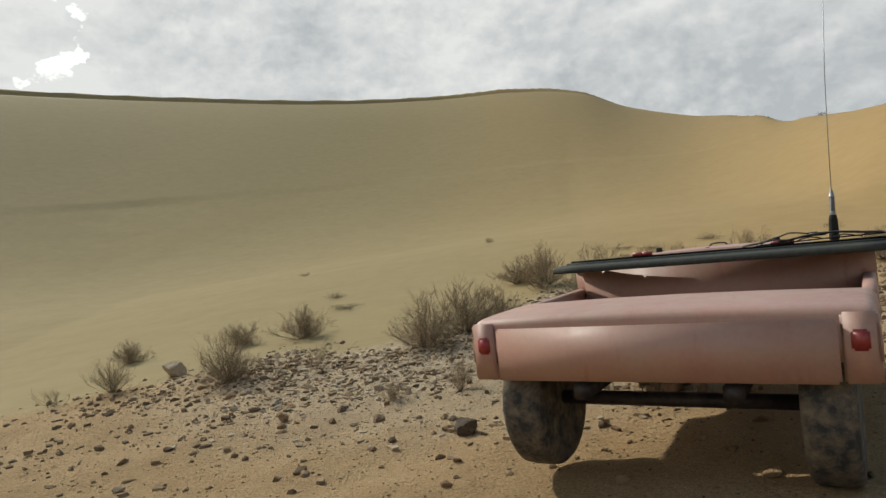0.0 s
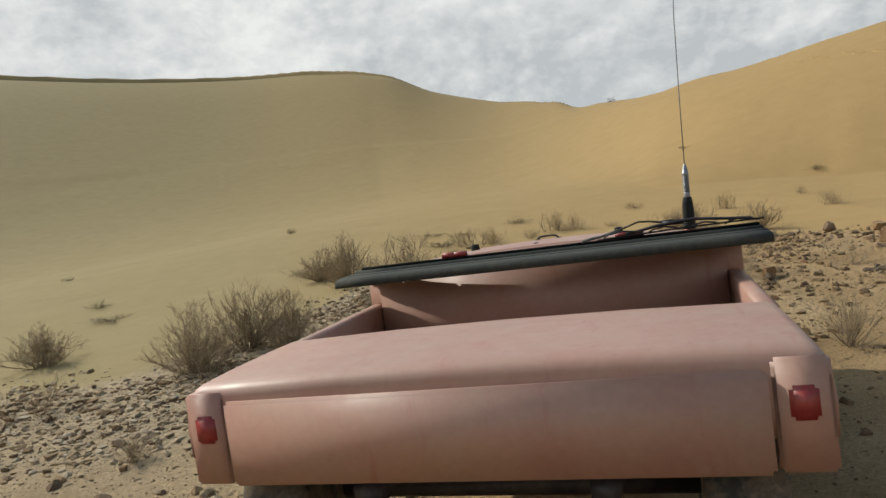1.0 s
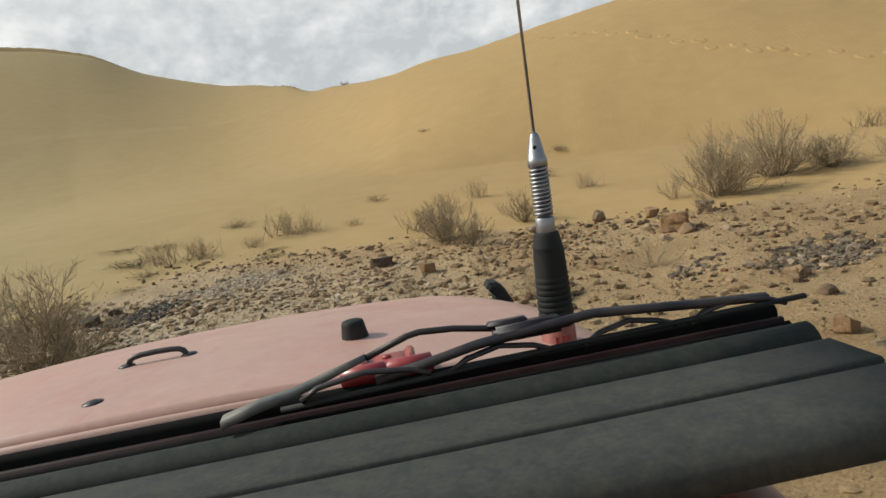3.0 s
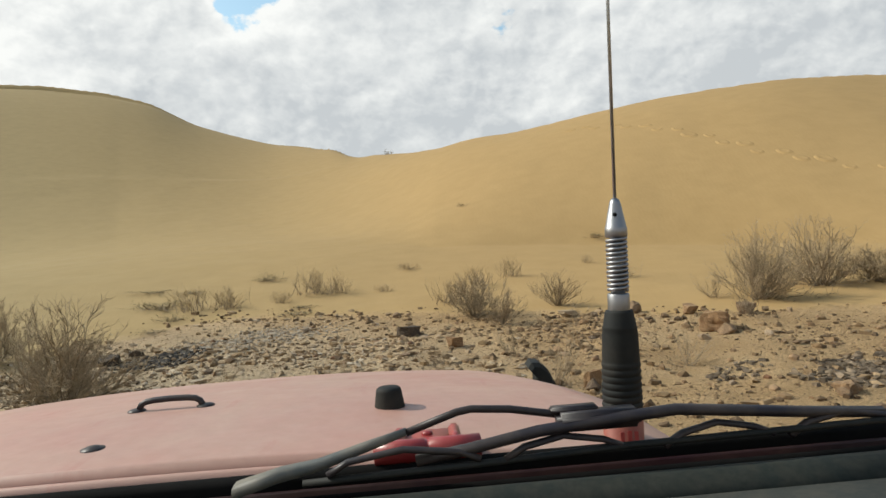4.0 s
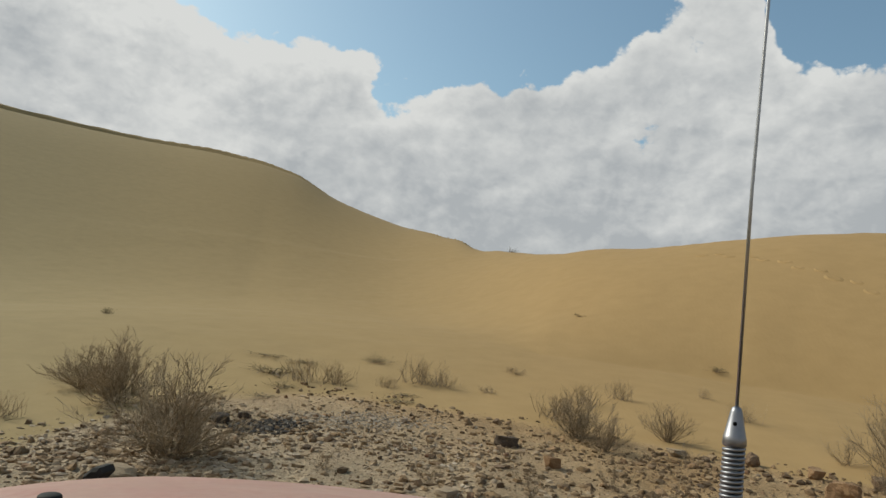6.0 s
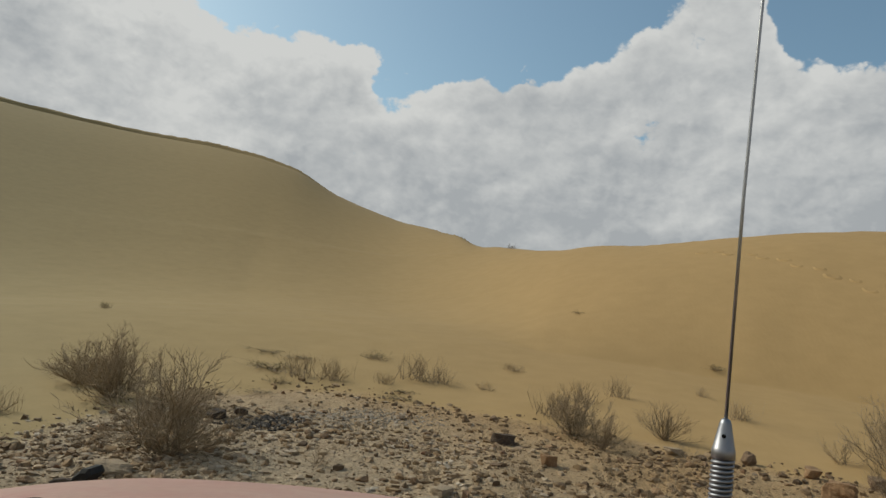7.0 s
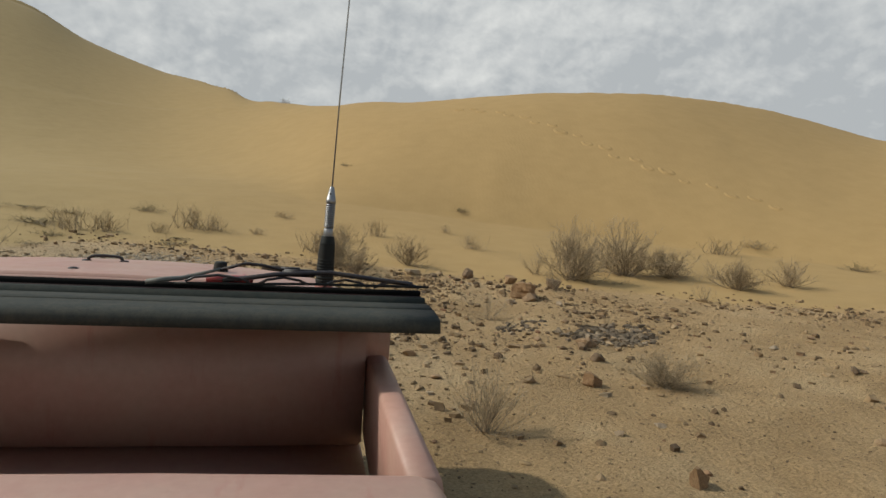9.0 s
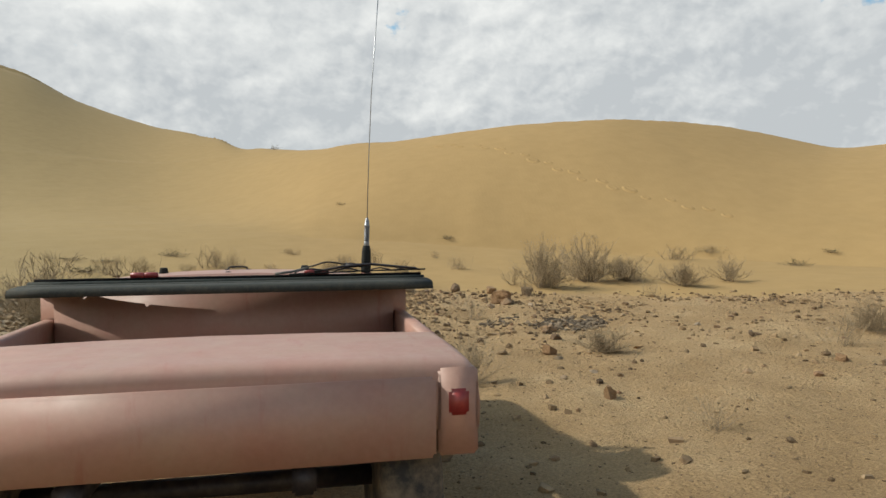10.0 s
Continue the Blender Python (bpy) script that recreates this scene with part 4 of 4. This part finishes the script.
sweep("dash_panel", [(0.766, -0.4050), (0.764, -0.3660), (0.760, -0.3630), (0.706, -0.3615), (0.660, -0.3600), (0.656, -0.3630), (0.655, -0.4050)], M_DASHTOP, "grey dusty dashboard top panel")
sweep("dash_panel", [(0.647, -0.4050), (0.646, -0.3640), (0.642, -0.3610), (0.56, -0.3650), (0.526, -0.3720), (0.516, -0.4050)], M_DASHTOP, "grey lower dashboard panel")


# wiper: arm, cranked bar and blade with its yokes
def wiper():
    def near(points):
        return [(x * 0.961, y - 0.035, -0.0544 + (z + 0.068) * 0.961) for x, y, z in points]

    path = [(-0.24, 0.86, -0.362), (-0.19, 0.885, -0.356), (-0.145, 0.895, -0.352), (-0.086, 0.9, -0.336), (-0.031, 0.9, -0.320), (0.035, 0.9, -0.299), (0.054, 0.9, -0.2965), (0.104, 0.9, -0.301), (0.165, 0.9, -0.313), (0.20, 0.9, -0.318)]
    path = near(path)
    v, f = rod(path[4:], 0.0048, 10, 1.0)
    arm = car_part("wiper_arm", v, f, M_PLASTIC, "black cranked wiper arm")
    rings = []
    for (x, y, z), w, h in zip(path[:5], (0.020, 0.017, 0.013, 0.0105, 0.0075), (0.010, 0.010, 0.009, 0.008, 0.006)):
        rings.append([(x, y - w, z - h * 0.3), (x, y - w * 0.8, z + h * 0.8), (x, y - w * 0.3, z + h), (x, y + w * 0.3, z + h), (x, y + w * 0.8, z + h * 0.8), (x, y + w, z - h * 0.3)])
    v, f = loft(rings)
    car_part("arm_shoe", v, f, M_FLARE, "dull grey tapered wiper arm sleeve", True, arm)
    spine = [(-0.02, 0.88, -0.350), (0.05, 0.878, -0.340), (0.135, 0.876, -0.325), (0.243, 0.874, -0.316), (0.309, 0.874, -0.312), (0.40, 0.876, -0.322), (0.47, 0.878, -0.330), (0.577, 0.88, -0.340)]
    spine = near(spine)
    v, f = rod(spine, 0.0072, 8, 1.5)
    car_part("wiper_yoke", v, f, M_PLASTIC, "", True, arm)
    v, f = rod(near([(-0.16, 0.868, -0.362), (0.05, 0.868, -0.357), (0.25, 0.868, -0.350), (0.45, 0.868, -0.348), (0.63, 0.868, -0.346)]), 0.0042, 8, 1.5)
    car_part("wiper_blade", v, f, M_RUBBER, "", True, arm)
    for x0, x1 in ((-0.13, 0.06), (0.09, 0.24), (0.29, 0.43), (0.45, 0.60)):
        m = (x0 + x1) / 2
        v, f = rod(near([(x0, 0.868, -0.355), (x0 + 0.025, 0.872, -0.342), (m, 0.875, -0.333), (x1 - 0.025, 0.872, -0.341), (x1, 0.868, -0.351)]), 0.0042, 8, 1.5)
        car_part("blade_claw", v, f, M_PLASTIC, "", True, arm)
    part("blade_clip", (box(0.154, 0.255, 0.835, 0.866, -0.306, -0.284, 0.005), M_PLASTIC, True), arm)
    part("blade_clip", (box(0.149, 0.207, 0.853, 0.873, -0.287, -0.280, 0.002), M_PLASTIC, True), arm)


wiper()


# whip antenna on a bracket beside the bonnet
def antenna():
    foot, top = Vector((0.284, 1.03, -0.400)), Vector((0.317, 1.03, 0.60))
    up = (top - foot).normalized()

    def turned(name, profile, mat, label="", sides=28, parent=None):
        v, f = lathe(foot, up, profile, sides)
        return car_part(name, v, f, mat, label, True, parent)

    base = turned("antenna_base", ((0, 0.032), (0.012, 0.032), (0.015, 0.0295), (0.05, 0.0292), (0.052, 0.027)), M_ANTRED, "dusty red antenna base with pale marks")
    prof = [(0.052, 0.0275), (0.056, 0.029)]
    for k in range(8):
        h = 0.058 + k * 0.0098
        prof += [(h, 0.0290 - k * 0.0002), (h + 0.004, 0.0302 - k * 0.0002), (h + 0.0075, 0.0290 - k * 0.0002), (h + 0.009, 0.0272)]
    prof += [(0.139, 0.0275), (0.175, 0.0262), (0.183, 0.0250), (0.185, 0.0256), (0.188, 0.0245), (0.208, 0.0208), (0.211, 0.0195)]
    turned("antenna_sleeve", prof, M_RUBBER, "black ribbed rubber antenna sleeve", 32, base)
    turned("antenna_ferrule", ((0.205, 0.0150), (0.212, 0.0160), (0.234, 0.0160), (0.236, 0.0145)), M_CHROME, "", 24, base)
    coil = []
    for k in range(12 * 14 + 1):
        a = 6.2832 * k / 14
        axis = foot + up * (0.239 + 0.078 * k / (12 * 14))
        coil.append(axis + Vector((math.cos(a), math.sin(a), 0)) * 0.0138)
    v, f = rod(coil, 0.0029, 6)
    car_part("antenna_spring", v, f, M_CHROME, "chrome coil spring", True, base)
    turned("spring_core", ((0.234, 0.0105), (0.32, 0.0105)), M_STEEL, "", 14, base)
    turned("antenna_cone", ((0.318, 0.0145), (0.321, 0.0165), (0.333, 0.0160), (0.334, 0.0152), (0.368, 0.0085), (0.374, 0.0062), (0.376, 0.003)), M_CHROME, "brushed metal cone", 24, base)
    # flat black disc on the cone, standing in for the dark inside of a hole
    hole = foot + up * 0.352
    v, f = lathe(hole + Vector((-0.004, -0.0112, 0.0)), (-0.3, -1, 0.2), ((-0.004, 0.003), (0.0008, 0.003)), 12)
    car_part("set_screw", v, f, M_SEAL, "", True, base)
    v, f = rod([foot + up * 0.37, foot + up * 0.7 + Vector((0.001, 0, 0)), foot + up * 1.1 + Vector((0.006, -0.01, 0)), foot + up * 1.7 + Vector((0.03, -0.05, 0))], 0.0026, 8)
    car_part("antenna_whip", v, f, M_STEEL, "long thin steel whip", True, base)
    for k, (a, h) in enumerate(((-1.9, 0.03), (-1.55, 0.032), (-1.2, 0.03))):
        p = foot + up * h + Vector((math.cos(a), math.sin(a), 0)) * 0.0296
        part("mark", (box(p.x - 0.003, p.x + 0.003, p.y - 0.001, p.y + 0.001, p.z - 0.008, p.z + 0.008, 0.0004), M_BRIGHT), base)
    part("antenna_bracket", (box(0.24, 0.33, 0.985, 1.075, -0.43, -0.400, 0.003), M_PLASTIC, True), base)


antenna()


# wings, front lamps, grille, inner body, axle and wheels
def wing(side):
    rings = []
    for y, z, out in ((0.93, -0.66, 0.90), (0.97, -0.59, 0.93), (1.05, -0.545, 0.95), (1.3, -0.53, 0.955), (1.6, -0.532, 0.95), (1.9, -0.54, 0.94), (2.05, -0.555, 0.92), (2.15, -0.60, 0.90), (2.18, -0.69, 0.88)):
        ss = [(0.50, 0.0), (0.66, 0.0), (out - 0.06, -0.003), (out - 0.02, -0.012), (out, -0.04), (out + 0.004, -0.085), (out - 0.02, -0.09), (out - 0.03, -0.05), (0.50, -0.05)]
        rings.append([(XC + side * s, y, z + d) for s, d in ss])
    v, f = loft(rings)
    ob = car_part("fender", v, f if side < 0 else [q[::-1] for q in f], M_FLARE, "dark grey flared fender")
    shape = ((-0.05, -0.440), (-0.038, -0.425), (-0.012, -0.427), (0.016, -0.447), (0.042, -0.492), (0.046, -0.54), (-0.022, -0.54), (-0.026, -0.462))
    rings = [[(XC + side * (0.772 + a * 0.8 * k), y, -0.488 + (z + 0.49) * k) for a, z in shape] for y, k in ((1.862, 0.82), (1.87, 1.0), (1.935, 1.0), (1.943, 0.82))]
    v, f = loft(rings)
    car_part("bonnet_catch", v, f if side > 0 else [q[::-1] for q in f], M_RUBBER, "black rubber bonnet catch", False, ob)
    part("catch_foot", (box(XC + side * 0.78 - 0.02, XC + side * 0.78 + 0.02, 1.86, 1.95, -0.545, -0.50, 0.006), M_PLASTIC, True), ob)


wing(1)
wing(-1)


TREAD = [(-0.11, 0.22), (-0.115, 0.28), (-0.108, 0.35), (-0.085, 0.372), (-0.04, 0.378), (0.04, 0.378), (0.085, 0.372), (0.108, 0.35), (0.115, 0.28), (0.11, 0.22)]


def front():
    part("grille", (box(XC - 0.56, XC + 0.56, 2.08, 2.12, -0.86, -0.56, 0.02), M_PAINT, True), car, "faded red front panel")
    part("inner_body", (box(XC - 0.50, XC + 0.50, 0.912, 2.07, -0.74, -0.56, 0.02), M_PAINT, True), car, "faded red inner body")
    part("bulkhead", (box(XC - 0.96, XC + 0.96, 0.872, 0.912, -0.64, -0.407, 0.012), M_PAINT, True), car, "faded red bulkhead")
    part("front_bumper", (box(XC - 0.7, XC + 0.7, 2.2, 2.28, -0.9, -0.80, 0.02), M_PLASTIC, True), car)
    part("chassis_rail", (box(XC - 0.40, XC - 0.32, 0.86, 2.22, -0.86, -0.72, 0.01), M_PLASTIC, True), car)
    part("chassis_rail", (box(XC + 0.32, XC + 0.40, 0.86, 2.22, -0.86, -0.72, 0.01), M_PLASTIC, True), car)
    v, f = rod([(XC - 0.7, 1.65, -1.045), (XC, 1.65, -1.045), (XC + 0.7, 1.65, -1.045)], 0.04, 12)
    car_part("axle", v, f, M_PLASTIC)
    for side in (-1, 1):
        v, f = lathe((XC + side * 0.73, 1.65, -1.045), (1, 0, 0), TREAD, 40)
        wheel = car_part("wheel", v, f, M_TYRE, "dusty black off-road tyre")
        v, f = lathe((XC + side * 0.73, 1.65, -1.045), (1, 0, 0), [(-0.10, 0.218), (-0.04, 0.20), (-0.03, 0.06), (0.03, 0.06), (0.04, 0.20), (0.10, 0.218)], 32)
        car_part("rim", v, f, M_STEEL, "", True, wheel)


def rear_body():
    """The short open body behind the dashboard: sills, floor, flat load deck, tailgate and rear wheels."""
    part("firewall", (box(XC - 0.88, XC + 0.88, 0.82, 0.868, -0.83, -0.41, 0.008), M_PAINT, True), car, "faded red panel under the dashboard")
    for side in (-1, 1):
        rings = []
        for y, low in ((0.866, -0.80), (0.60, -0.82), (0.30, -0.82), (-0.08, -0.82)):
            o, n = XC + side * 0.955, XC + side * 0.885
            rings.append([(n, y, low), (n, y, -0.565), (n + side * 0.008, y, -0.552), (o - side * 0.02, y, -0.55), (o - side * 0.005, y, -0.558), (o, y, -0.58), (o + side * 0.004, y, -0.68), (o - side * 0.02, y, low)])
        v, f = loft(rings)
        car_part("side_sill", v, f if side < 0 else [q[::-1] for q in f], M_PAINT, "faded red body side below the open cockpit")
    part("cockpit_floor", (box(XC - 0.88, XC + 0.88, -0.08, 0.866, -0.87, -0.83, 0.008), M_PAINT, True), car, "dusty faded red cockpit floor")
    # deck with rounded rims and a slightly raised middle
    rings = []
    for y, drop in ((-0.085, 0.03), (-0.095, 0.008), (-0.12, 0.0), (-0.30, -0.004), (-0.55, -0.004), (-0.70, 0.0), (-0.74, 0.006), (-0.765, 0.02), (-0.775, 0.045)):
        top = -0.535 - drop
        rings.append([(XC + s, y, top - d) for s, d in ((-0.955, 0.19), (-0.958, 0.10), (-0.95, 0.035), (-0.93, 0.010), (-0.90, 0.0), (-0.45, -0.012), (0, -0.016), (0.45, -0.012), (0.90, 0.0), (0.93, 0.010), (0.95, 0.035), (0.958, 0.10), (0.955, 0.19))])
    v, f = loft(rings)
    car_part("rear_deck", v, f, M_PAINT, "flat faded red deck over the load bed")
    part("tailgate", (box(XC - 0.80, XC + 0.80, -0.805, -0.775, -0.86, -0.585, 0.012), M_PAINT, True), car, "faded red tailgate")
    for side in (-1, 1):
        part("tail_lamp", (box(XC + side * 0.88 - 0.035, XC + side * 0.88 + 0.035, -0.80, -0.775, -0.72, -0.63, 0.010), M_BRIGHT, True), car, "red tail lamp")
        part("rear_panel", (box(XC + side * 0.88 - 0.07, XC + side * 0.88 + 0.07, -0.785, -0.73, -0.86, -0.56, 0.01), M_PAINT, True), car)
        part("chassis_rail", (box(XC + side * 0.36 - 0.04, XC + side * 0.36 + 0.04, -0.78, 0.86, -0.96, -0.872, 0.01), M_PLASTIC, True), car)
        v, f = lathe((XC + side * 0.73, -0.38, -1.045), (1, 0, 0), TREAD, 40)
        wheel = car_part("wheel", v, f, M_TYRE, "dusty black off-road tyre")
        v, f = lathe((XC + side * 0.73, -0.38, -1.045), (1, 0, 0), [(-0.10, 0.218), (-0.04, 0.20), (-0.03, 0.06), (0.03, 0.06), (0.04, 0.20), (0.10, 0.218)], 32)
        car_part("rim", v, f, M_STEEL, "", True, wheel)
    v, f = rod([(XC - 0.7, -0.38, -1.045), (XC, -0.38, -1.045), (XC + 0.7, -0.38, -1.045)], 0.04, 12)
    car_part("axle", v, f, M_PLASTIC)


front()
rear_body()
